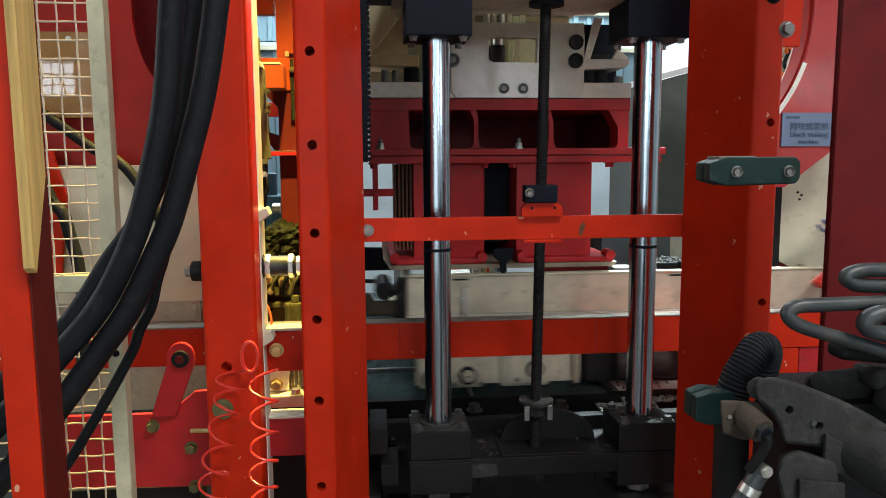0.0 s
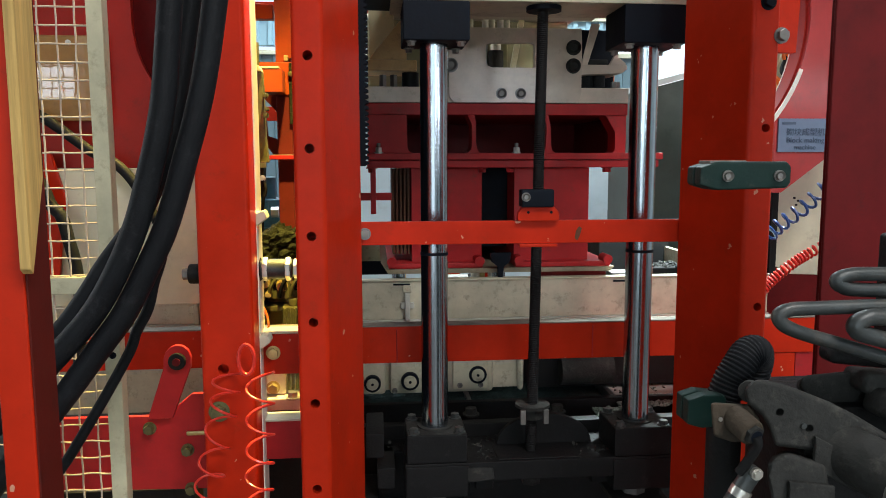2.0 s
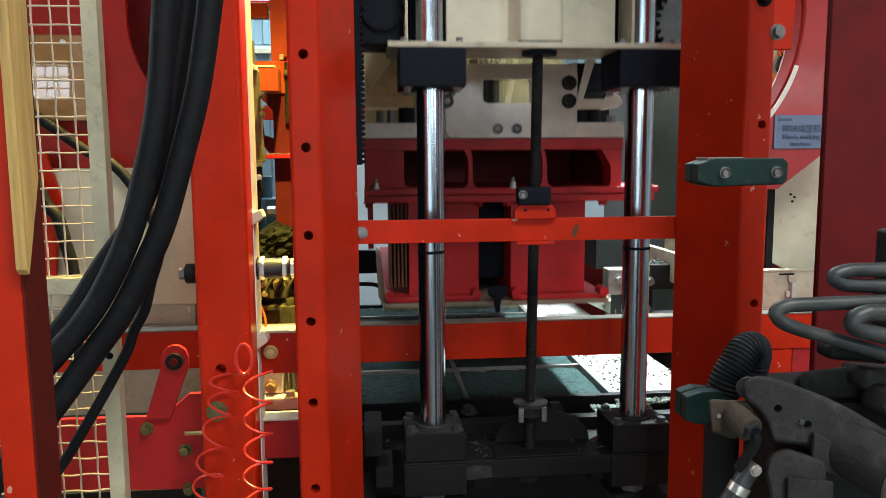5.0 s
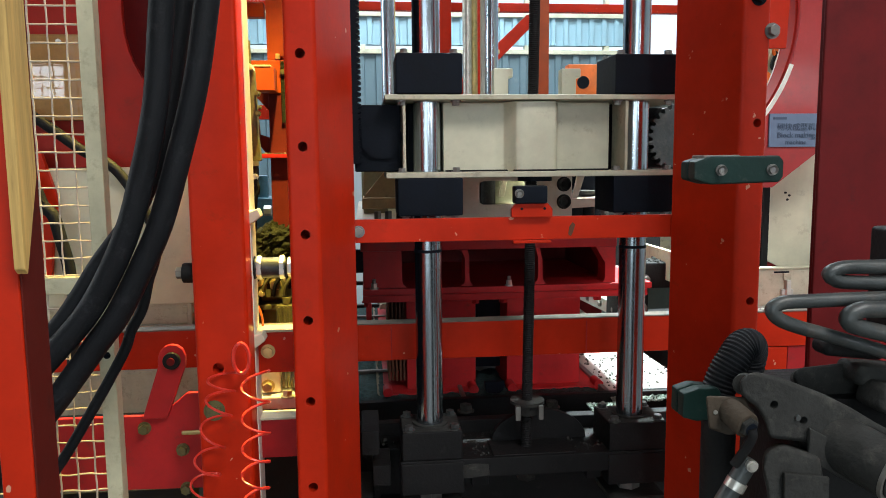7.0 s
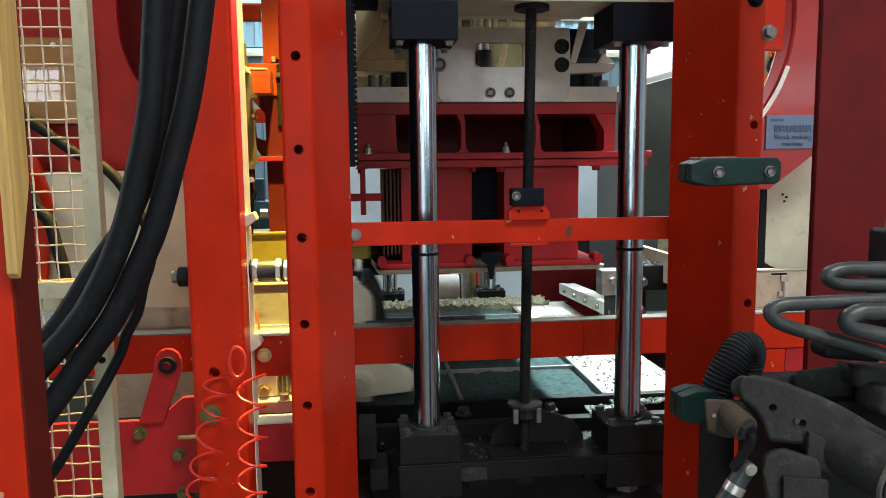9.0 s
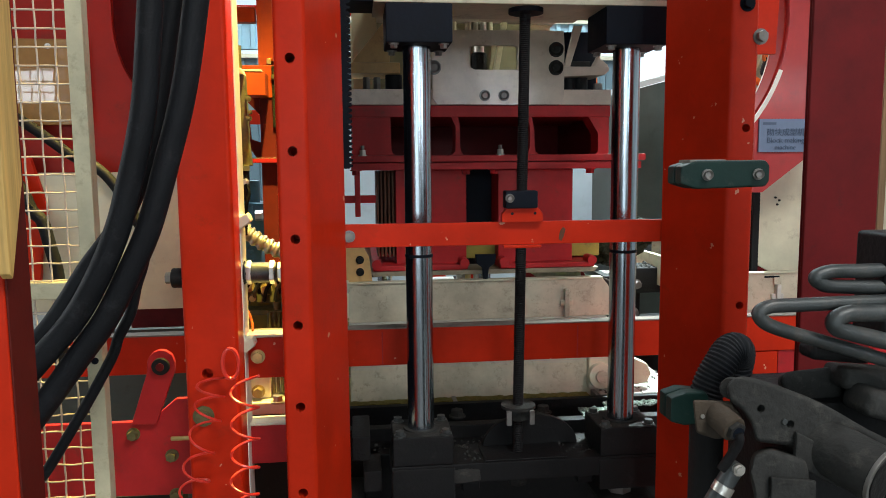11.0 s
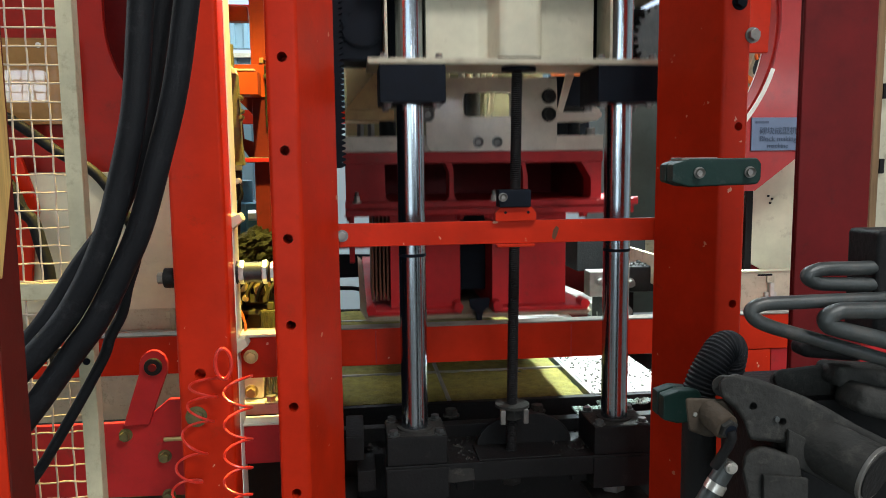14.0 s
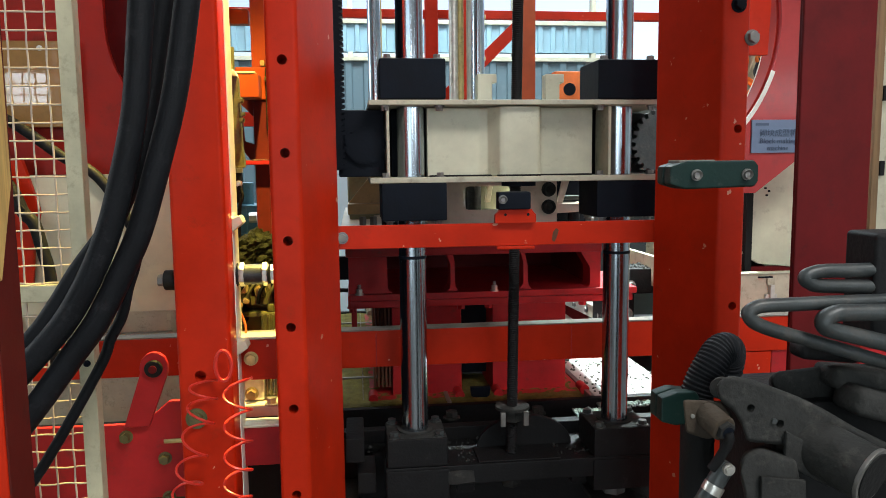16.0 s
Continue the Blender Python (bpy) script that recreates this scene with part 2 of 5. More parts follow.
# ---- mesh helpers ----


def add_box(bm, x0, x1, y0, y1, z0, z1, bevel=0.0, seg=2):
    n = bmesh.new()
    bmesh.ops.create_cube(n, size=1.0, matrix=Matrix.Translation(((x0 + x1) / 2, (y0 + y1) / 2, (z0 + z1) / 2)) @ Matrix.Diagonal((x1 - x0, y1 - y0, z1 - z0, 1)))
    if bevel:
        bmesh.ops.bevel(n, geom=n.edges[:], offset=bevel, segments=seg, profile=0.5, affect="EDGES")
    pour(bm, n)


def pour(bm, n, m=None):
    if m is not None:
        bmesh.ops.transform(n, matrix=m, verts=n.verts[:])
    tmp = bpy.data.meshes.new("tmp")
    n.to_mesh(tmp)
    n.free()
    bm.from_mesh(tmp)
    bpy.data.meshes.remove(tmp)


def add_prism(bm, points, y0, y1, bevel=0.0, seg=2, m=None):
    """A plate with an outline in x and z, from y0 to y1."""
    n = bmesh.new()
    face = n.faces.new([n.verts.new((x, y0, z)) for x, z in points])
    ret = bmesh.ops.extrude_face_region(n, geom=[face])
    bmesh.ops.translate(n, verts=[v for v in ret["geom"] if isinstance(v, bmesh.types.BMVert)], vec=(0, y1 - y0, 0))
    bmesh.ops.recalc_face_normals(n, faces=n.faces[:])
    if bevel:
        bmesh.ops.bevel(n, geom=n.edges[:], offset=bevel, segments=seg, profile=0.5, affect="EDGES")
    pour(bm, n, m)


def add_column(bm, points, z0, z1, bevel=0.0, seg=2):
    """An upright with an outline in x and y, from z0 to z1."""
    n = bmesh.new()
    face = n.faces.new([n.verts.new((x, y, z0)) for x, y in points])
    ret = bmesh.ops.extrude_face_region(n, geom=[face])
    bmesh.ops.translate(n, verts=[v for v in ret["geom"] if isinstance(v, bmesh.types.BMVert)], vec=(0, 0, z1 - z0))
    bmesh.ops.recalc_face_normals(n, faces=n.faces[:])
    if bevel:
        bmesh.ops.bevel(n, geom=n.edges[:], offset=bevel, segments=seg, profile=0.5, affect="EDGES")
    pour(bm, n)


def add_cyl(bm, a, b, r, seg=24, r2=None, bevel=0.0):
    a, b = Vector(a), Vector(b)
    n = bmesh.new()
    bmesh.ops.create_cone(n, cap_ends=True, segments=seg, radius1=r, radius2=r if r2 is None else r2, depth=(b - a).length)
    if bevel:
        caps = [e for e in n.edges if abs(e.verts[0].co.z - e.verts[1].co.z) < 1e-6]
        bmesh.ops.bevel(n, geom=caps, offset=bevel, segments=2, profile=0.5, affect="EDGES")
    pour(bm, n, Matrix.Translation((a + b) / 2) @ (b - a).to_track_quat("Z", "Y").to_matrix().to_4x4())


def add_hex(bm, c, way, r, h, round_hole=0.0):
    """A hexagon bolt head with a washer, on the surface at c, facing way."""
    c, way = Vector(c), Vector(way).normalized()
    add_cyl(bm, c - way * 0.002, c + way * 0.0025, r * 1.35, 20)
    add_cyl(bm, c + way * 0.002, c + way * h, r, 6, bevel=r * 0.12)


def add_socket(bm, c, way, r, h):
    c, way = Vector(c), Vector(way).normalized()
    add_cyl(bm, c - way * 0.002, c + way * 0.002, r * 1.3, 20)
    n = bmesh.new()
    bmesh.ops.create_cone(n, cap_ends=True, segments=20, radius1=r, radius2=r, depth=h)
    top = [f for f in n.faces if f.normal.z > 0.9][0]
    bmesh.ops.inset_individual(n, faces=[top], thickness=r * 0.4)
    bmesh.ops.translate(n, verts=top.verts[:], vec=(0, 0, -h * 0.5))
    pour(bm, n, Matrix.Translation(c + way * h / 2) @ way.to_track_quat("Z", "Y").to_matrix().to_4x4())


def smooth_path(points, steps=12):
    pts = [Vector(p) for p in points]
    pts = [pts[0] * 2 - pts[1]] + pts + [pts[-1] * 2 - pts[-2]]
    out = []
    for i in range(1, len(pts) - 2):
        a, b, c, d = pts[i - 1:i + 3]
        for s in range(steps):
            t = s / steps
            out.append(0.5 * ((2 * b) + (c - a) * t + (2 * a - 5 * b + 4 * c - d) * t * t + (3 * b - a - 3 * c + d) * t ** 3))
    out.append(pts[-2])
    return out


def add_tube(bm, path, r, seg=14, ribs=0.0):
    rings = []
    up = Vector((0.13, 0.31, 0.94))
    for i, p in enumerate(path):
        way = (path[min(i + 1, len(path) - 1)] - path[max(i - 1, 0)]).normalized()
        side = way.cross(up).normalized()
        up = side.cross(way).normalized()
        rad = r * (1 + ribs * (1 if i % 4 < 2 else -1)) if ribs else r
        rings.append([bm.verts.new(p + (side * math.cos(a) + up * math.sin(a)) * rad) for a in [2 * math.pi * k / seg for k in range(seg)]])
    for a, b in zip(rings, rings[1:]):
        for k in range(seg):
            bm.faces.new((a[k], a[(k + 1) % seg], b[(k + 1) % seg], b[k]))
    bm.faces.new(rings[0][::-1])
    bm.faces.new(rings[-1])


def helix(path, radius, turns, per=14):
    """A coil round a smooth path."""
    n = int(turns * per)
    out = []
    for i in range(n + 1):
        f = i / n * (len(path) - 1)
        k = min(int(f), len(path) - 2)
        p = path[k].lerp(path[k + 1], f - k)
        way = (path[k + 1] - path[k]).normalized()
        side = way.cross(Vector((0, 1, 0.05))).normalized()
        up = side.cross(way).normalized()
        a = 2 * math.pi * i / per
        out.append(p + (side * math.cos(a) + up * math.sin(a)) * radius)
    return out


def part(name, bm, mat, parent=None, label="", flat=False):
    me = bpy.data.meshes.new(name)
    bmesh.ops.recalc_face_normals(bm, faces=bm.faces[:])
    bm.to_mesh(me)
    bm.free()
    me.materials.append(mat)
    if not flat:
        for p in me.polygons:
            p.use_smooth = True
        me.set_sharp_from_angle(angle=radians(35))
    ob = new(name, me)
    if not flat and len(me.polygons) < 1500:
        ob.modifiers.new("even_normals", "WEIGHTED_NORMAL").keep_sharp = True
    if parent is not None:
        ob.parent = parent
    if label:
        ob["label"] = label
    return ob


def thing(name, label, category, group="", kind="", at=(0, 0, 0)):
    ob = new(name)
    ob.empty_display_size = 0.05
    ob.location = at
    return tagged(ob, label, category, group, kind)


def box_part(name, dims, mat, parent, bevel=0.004, label=""):
    bm = bmesh.new()
    add_box(bm, *dims, bevel=bevel)
    return part(name, bm, mat, parent, label)


def cyl_part(name, a, b, r, mat, parent, label="", bevel=0.0, seg=24):
    bm = bmesh.new()
    add_cyl(bm, a, b, r, seg, bevel=bevel)
    return part(name, bm, mat, parent, label)


def bolt_part(c, way, r, parent, mat=None, h=None, name="bolt"):
    bm = bmesh.new()
    add_hex(bm, c, way, r, h or r * 1.1)
    return part(name, bm, mat or ZINC, parent)


def socket_part(c, way, r, parent, mat=None, name="socket_screw"):
    bm = bmesh.new()
    add_socket(bm, c, way, r, r * 1.2)
    return part(name, bm, mat or STEEL, parent)


def plate_part(name, points, y0, y1, mat, parent, bevel=0.003, label=""):
    bm = bmesh.new()
    add_prism(bm, points, y0, y1, bevel)
    return part(name, bm, mat, parent, label)


def tube_part(name, points, r, mat, parent, label="", steps=12, seg=14, ribs=0.0):
    bm = bmesh.new()
    add_tube(bm, smooth_path(points, steps), r, seg, ribs)
    return part(name, bm, mat, parent, label)


FRONT = (0, -1, 0)
UP = (0, 0, 1)
DOWN = (0, 0, -1)

# ---- hall ----
bm = bmesh.new()
add_box(bm, -9, 9, -6, 9.4, -0.2, 0.0)
tagged(part("floor", bm, FLOOR_M), "dirty grey concrete factory floor", "floor", kind="structure")


def corrugated(name, x0, x1, y, z0, z1, mat, pitch=0.22, depth=0.03):
    bm = bmesh.new()
    n = int((x1 - x0) / pitch)
    outline = []
    for i in range(n):
        a = x0 + i * pitch
        outline += [(a, y), (a + pitch * 0.55, y), (a + pitch * 0.62, y - depth), (a + pitch * 0.93, y - depth)]
    outline += [(x1, y), (x1, y + 0.08), (x0, y + 0.08)]
    add_column(bm, outline, z0, z1)
    return part(name, bm, mat, flat=True)


tagged(corrugated("wall_north_east", 3.4, 9, 9.2, 0, 2.3, WALL_M), "grey-blue corrugated wall under a wide opening", "wall", kind="structure")
tagged(corrugated("wall_north", -9, 3.4, 9.2, 0, 2.80, WALL_M), "grey-blue corrugated sheet factory wall", "wall", kind="structure")
tagged(corrugated("wall_north_upper", -9, 3.4, 9.2, 2.88, 3.235, SHEET_BLUE, 0.16), "light blue corrugated wall cladding above a window strip", "wall", kind="structure")
tagged(box_part("wall_north_top", (-9, 9, 9.2, 9.3, 4.6, 6.0), WALL_PALE, None, 0), "pale wall above a high window band", "wall", kind="structure")
bm = bmesh.new()
for y0, y1, z0, z1 in ((-6, 3.0, 0, 6), (6.0, 9.4, 0, 6), (3.0, 6.0, 0, 3.0), (3.0, 6.0, 4.2, 6)):
    add_box(bm, -9.2, -9, y0, y1, z0, z1)
tagged(part("wall_west", bm, WALL_PALE), "pale plaster hall wall with a wide window", "wall", kind="structure")
tagged(box_part("wall_east", (9, 9.2, -6, 9.4, 0, 6), WALL_PALE, None, 0), "pale plaster hall wall", "wall", kind="structure")
bm = bmesh.new()
for x0, x1, z0, z1 in ((-9, -4.24, 0, 6), (-3.69, -3.5, 0, 6), (-4.24, -3.69, 0, 2.27), (-4.24, -3.69, 2.75, 6), (0.1, 1.4, 0, 6), (1.4, 9, 0, 2.27), (1.4, 9, 2.75, 6), (2.4, 4.7, 2.27, 2.75), (7.3, 9, 2.27, 2.75), (-3.5, 0.1, 3.9, 6)):
    add_box(bm, x0, x1, -6.2, -6, z0, z1)
tagged(part("wall_south", bm, WALL_PALE), "pale plaster hall wall with an opening added for the front fill and a row of small windows", "wall", kind="structure")
# Both roof openings are out of view, added over the roof lamps.
bm = bmesh.new()
for x0, x1, y0, y1 in ((-9.2, 9.2, -6.2, -3.1), (-9.2, 0.8, -3.1, -1.3), (3.2, 9.2, -3.1, -1.3), (-9.2, 9.2, -1.3, 4.7), (-9.2, -1.5, 4.7, 7.7), (3.5, 9.2, 4.7, 7.7), (-9.2, 9.2, 7.7, 9.4)):
    add_box(bm, x0, x1, y0, y1, 6.0, 6.15)
tagged(part("ceiling", bm, CEIL_M), "grey metal roof sheeting with two openings added over the roof lamps", "ceiling", kind="structure")
for i, (z0, z1) in enumerate(((2.80, 2.88), (3.235, 4.6))):
    win = tagged(new("window_%d" % (i + 1)), "long factory window strip in a white frame", "window", kind="structure")
    for k in range(13):
        box_part("window_frame", (-9 + k - 0.03, -9 + k + 0.03, 9.18, 9.28, z0, z1), CREAM, win, 0.004)
    box_part("window_sill", (-9, 3.4, 9.14, 9.20, z0 - 0.03, z0 + 0.02), CREAM, win, 0.004)

# ---- machine frame ----
frame_thing = thing("block_press", "bright red welded steel frame of a block press", "machine frame")


def holes(ob, places, r):
    bm = bmesh.new()
    for x, z, y0, y1 in places:
        add_cyl(bm, (x, y0, z), (x, y1, z), r, 18)
    me = bpy.data.meshes.new("cutter")
    bm.to_mesh(me)
    bm.free()
    tool = new("cutter", me)
    mod = ob.modifiers.new("cut", "BOOLEAN")
    mod.operation, mod.object, mod.solver = "DIFFERENCE", tool, "EXACT"
    bpy.context.view_layer.update()
    dg = bpy.context.evaluated_depsgraph_get()
    done = bpy.data.meshes.new_from_object(ob.evaluated_get(dg))
    ob.modifiers.remove(mod)
    ob.data = done
    bpy.data.objects.remove(tool)
    bpy.data.meshes.remove(me)


bm = bmesh.new()
add_column(bm, [(-0.167, 1.60), (-0.102, 1.60), (-0.028, 1.80), (-0.167, 1.80)], 0, 3.2, 0.009, 3)
post = part("column", bm, RED, frame_thing, "red front column with a row of bolt holes")
holes(post, [(-0.133, z, 1.5, 1.68) for z in (2.105, 1.913, 1.721, 1.529, 1.343, 1.156, 0.975, 0.779, 0.59)], 0.0105)
bm = bmesh.new()
add_column(bm, [(0.892, 1.60), (0.892, 1.80), (0.757, 1.80), (0.829, 1.60)], 0, 3.2, 0.009, 3)
post = part("column", bm, RED, frame_thing, "red front column with bolts and dust")
holes(post, [(0.869, z, 1.5, 1.68) for z in (1.96, 1.574, 1.17, 0.8)], 0.0095)
bolt_part((0.903 - 0.008, 1.6, 1.774), FRONT, 0.013, frame_thing, STEEL)
bolt_part((0.862, 1.6, 1.845), FRONT, 0.013, frame_thing, BLACK)
bm = bmesh.new()
add_box(bm, -0.378, -0.264, 1.62, 1.71, 0, 3.2, 0.010, 3)
post = part("column", bm, RED, frame_thing, "red square tube column with a pale strip along its edge")
holes(post, [(-0.331, z, 1.5, 1.66) for z in (1.052, 0.60)], 0.012)
# flange strip behind the outer column; lamp light on it is put into the white
box_part("flange_strip", (-0.268, -0.2635, 1.712, 1.785, 0.3, 3.2), EDGE_WHITE, frame_thing, 0.002, "pale strip with lamp light put into its colour")
for z in (1.37, 1.085):
    bm = bmesh.new()
    add_prism(bm, [(-0.285, z - 0.018), (-0.262, z - 0.012), (-0.238, z + 0.006), (-0.246, z + 0.024), (-0.262, z + 0.018), (-0.272, z + 0.03), (-0.285, z + 0.022)], 1.70, 1.745, 0.004)
    part("hook", bm, CREAM, frame_thing, "pale worn hook")
box_part("cross_bar", (-0.09, 0.815, 1.803, 1.815, 1.300, 1.357), RED, frame_thing, 0.002, "flat red cross bar with scuffed paint")
bolt_part((-0.022, 1.803, 1.328), FRONT, 0.0108, frame_thing, STEEL)
plate_part("wear_mark", [(0.496, 1.312), (0.503, 1.306), (0.509, 1.318), (0.514, 1.336), (0.507, 1.342), (0.499, 1.331)], 1.8022, 1.8035, FIN_M, frame_thing, 0.0004, "brown worn patch on the bar")
plate_part("stop_plate", [(0.350, 1.357), (0.452, 1.357), (0.452, 1.377), (0.440, 1.391), (0.362, 1.391), (0.350, 1.377)], 1.786, 1.802, RED, frame_thing, 0.001)
box_part("stop_tab", (0.355, 0.45, 1.790, 1.803, 1.292, 1.300), RED, frame_thing, 0.002)
box_part("stop_block", (0.356, 0.436, 1.772, 1.812, 1.391, 1.434), BLACK, frame_thing, 0.004, "black steel stop block")
socket_part((0.366, 1.772, 1.416), FRONT, 0.0085, frame_thing)
for x in (0.375, 0.432):
    cyl_part("dowel", (x, 1.785, 1.378), (x, 1.79, 1.378), 0.0035, BLACK, frame_thing)
box_part("lower_beam", (-1.1, 1.7, 2.115, 2.165, 0.920, 1.029), RED, frame_thing, 0.004, "horizontal red beam with a dusty top edge")
box_part("dust_layer", (-1.1, 1.7, 2.112, 2.16, 1.0285, 1.0325), DUST, frame_thing, 0.001, "grey dust on the beam")
for x in (0.06, 0.64):
    box_part("weld_seam", (x, x + 0.003, 2.1125, 2.116, 0.925, 1.02), RED_DULL, frame_thing, 0.001)
box_part("apron_plate", (1.0, 1.28, 2.12, 2.14, 0.55, 0.918), RED, frame_thing, 0.003, "red apron plate under the beam")
box_part("apron_plate", (1.284, 1.75, 2.125, 2.145, 0.55, 0.918), RED_DULL, frame_thing, 0.003, "dusty red apron plate under the beam")
box_part("brace_plate", (-0.29, -0.165, 1.752, 1.80, 1.000, 1.098), RED, frame_thing, 0.004)
bolt_part((-0.241, 1.752, 1.053), FRONT, 0.0125, frame_thing, BRASS)
box_part("brace_rail", (-0.30, -0.165, 1.742, 1.80, 1.1, 1.106), CREAM, frame_thing, 0.002, "pale edge rail")
box_part("brace_plate", (-0.29, -0.165, 1.752, 1.80, 0.79, 0.885), RED_DULL, frame_thing, 0.004)
box_part("brace_rail", (-0.29, -0.165, 1.742, 1.80, 0.887, 0.893), CREAM, frame_thing, 0.002, "pale edge rail")

# ---- guide rods ----


def guide_rod(x, y, label):
    g = thing("guide_rod", label, "guide rod", "guide rods of the press", at=(x, y, 0))
    cyl_part("rod", (0, 0, 0.62), (0, 0, 3.2), 0.0368, CHROME, g, "polished chromed rod", seg=40)
    bm = bmesh.new()
    add_cyl(bm, (0, 0, 1.251), (0, 0, 1.259), 0.0377, 40)
    part("ring_mark", bm, BLACK, g)
    box_part("base_block", (-0.082, 0.082, -0.075, 0.075, 0.690, 0.770), SOOT, g, 0.005)
    box_part("dust_film", (-0.079, 0.079, -0.072, 0.072, 0.7698, 0.7712), GREASE, g, 0.0005, "grey dust on the block")
    cyl_part("collar", (0, 0, 0.769), (0, 0, 0.776), 0.050, GREASE, g)
    box_part("lower_block", (-0.085, 0.085, -0.08, 0.08, 0.595, 0.684), SOOT, g, 0.005)
    for dx in (-0.062, 0.062):
        for dy in (-0.056, 0.056):
            bolt_part((dx, dy, 0.771), UP, 0.0125, g, PIPE_M, 0.014)
    cyl_part("end_nut", (0, 0, 0.52), (0, 0, 0.60), 0.034, STEEL, g, seg=6)
    box_part("foot_plate", (-0.075, 0.085, -0.075, 0.075, 0.54, 0.556), GREASE, g, 0.003)
    return g


rod = guide_rod(0.162, 2.0, "thick polished chrome guide rod in a black base block")
copy_thing(rod, Matrix.Translation((0.735, 2.0, 0)))
copy_thing(rod, Matrix.Translation((0.135, 4.2, 0)))
copy_thing(rod, Matrix.Translation((0.711, 4.2, 0)))

# ---- threaded rod, bed and base ----
spindle = thing("threaded_rod", "dark threaded adjusting rod with nut and plate washer", "threaded rod")
bm = bmesh.new()
path = []
for i in range(1150):
    path.append(Vector((0.431 + 0.023 * i / 1150, 1.985, 0.66 + i * 0.0013)))
add_tube(bm, path, 0.0145, 12, 0.045)
part("rod", bm, SOOT, spindle)
cyl_part("plate_washer", (0.434, 1.985, 0.823), (0.434, 1.985, 0.831), 0.048, GREASE, spindle, seg=20)
cyl_part("nut", (0.434, 1.985, 0.790), (0.434, 1.985, 0.823), 0.034, GREASE, spindle, seg=6, bevel=0.003)
for dx in (-0.034, 0.030):
    box_part("lock_tab", (0.434 + dx - 0.007, 0.434 + dx + 0.007, 1.940, 1.952, 0.785, 0.825), STEEL, spindle, 0.002)
cyl_part("lower_nut", (0.431, 1.985, 0.60), (0.431, 1.985, 0.635), 0.028, GREASE, spindle, seg=6, bevel=0.003)

bed = thing("press_bed", "black dusty steel bed of the press", "machine bed")
box_part("bed_beam", (0.075, 0.90, 1.925, 2.07, 0.635, 0.690), SOOT, bed, 0.004)
box_part("bed_beam", (0.0, 0.9, 2.10, 2.30, 0.30, 0.66), SOOT, bed, 0.006)
arc = [(0.342, 0.692), (0.620, 0.692)] + [(0.481 + 0.139 * math.cos(a), 0.692 + 0.090 * math.sin(a)) for a in [math.pi * k / 14 for k in range(1, 14)]]
plate_part("gusset", arc, 2.035, 2.055, SOOT, bed, 0.003, "round-topped black gusset plate")
box_part("saddle", (0.33, 0.56, 1.93, 2.05, 0.690, 0.695), SOOT, bed, 0.003)
plate_part("worn_plate", [(0.230, 0.640), (0.262, 0.636), (0.318, 0.642), (0.314, 0.674), (0.270, 0.677), (0.234, 0.672)], 1.921, 1.926, GREASE, bed, 0.002, "worn dusty patch on the bed beam")
box_part("back_plate", (-0.30, 1.6, 2.20, 2.24, 0.02, 0.70), SOOT, bed, 0.004)
for x0, x1, z0, z1 in ((-0.03, 0.02, 0.69, 0.76), (0.0, 0.05, 0.60, 0.66), (-0.05, 0.0, 0.50, 0.57), (0.02, 0.08, 0.46, 0.52)):
    box_part("stepped_block", (x0, x1, 1.98, 2.16, z0, z1), SOOT, bed, 0.004)
for x in (0.30, 0.58, 0.86):
    bolt_part((x, 2.28, 0.702), UP, 0.02, bed, GREASE)

# ---- mould and fill ----
mould = thing("mould_box", "steel mould box with divider bars, crusted with concrete", "mould")
box_part("mould_wall", (-0.25, 1.12, 2.345, 2.372, 0.56, 0.72), SOOT, mould, 0.003)
box_part("mould_wall", (-0.25, 1.12, 4.0, 4.03, 0.56, 0.72), SOOT, mould, 0.003)
box_part("mould_wall", (0.785, 0.80, 2.372, 4.0, 0.56, 0.722), STEEL, mould, 0.002)
box_part("mould_wall", (-0.25, -0.23, 2.372, 4.0, 0.56, 0.72), SOOT, mould, 0.003)
for y in (2.72, 3.05, 3.38, 3.71):
    box_part("divider_bar", (-0.23, 0.785, y, y + 0.014, 0.58, 0.721), STEEL, mould, 0.002)
box_part("divider_bar", (0.30, 0.314, 2.372, 4.0, 0.58, 0.7205), STEEL, mould, 0.002)
for x in (0.802, 0.95):
    box_part("wear_plate", (x, x + 0.145, 2.372, 4.0, 0.700, 0.722), GREY_PAINT, mould, 0.003, "bright worn steel edge plate")


def rough_slab(x0, x1, y0, y1, z, high, seed, cell=0.012):
    bm = bmesh.new()
    nx, ny = int((x1 - x0) / cell), int((y1 - y0) / cell)
    grid = []
    for j in range(ny + 1):
        row = []
        for i in range(nx + 1):
            p = Vector((x0 + (x1 - x0) * i / nx, y0 + (y1 - y0) * j / ny, z))
            h = noise.fractal(p * 45 + Vector((seed, 0, 0)), 1.0, 2.0, 4) * high
            edge = i in (0, nx) or j in (0, ny)
            row.append(bm.verts.new(p + Vector((0, 0, -0.05 if edge else h))))
        grid.append(row)
    for j in range(ny):
        for i in range(nx):
            bm.faces.new((grid[j][i], grid[j][i + 1], grid[j + 1][i + 1], grid[j + 1][i]))
    return bm


tagged(part("concrete_fill", rough_slab(-0.228, 0.784, 2.373, 3.999, 0.708, 0.008, 3), CONCRETE_WET), "fresh wet grey concrete levelled in the mould", "concrete", kind="stuff")
face_mix = tagged(part("face_mix", rough_slab(-0.226, 0.782, 2.374, 3.998, 0.0, 0.005, 9), FACE_MIX), "ochre face mix spread over the mould", "concrete", kind="stuff")


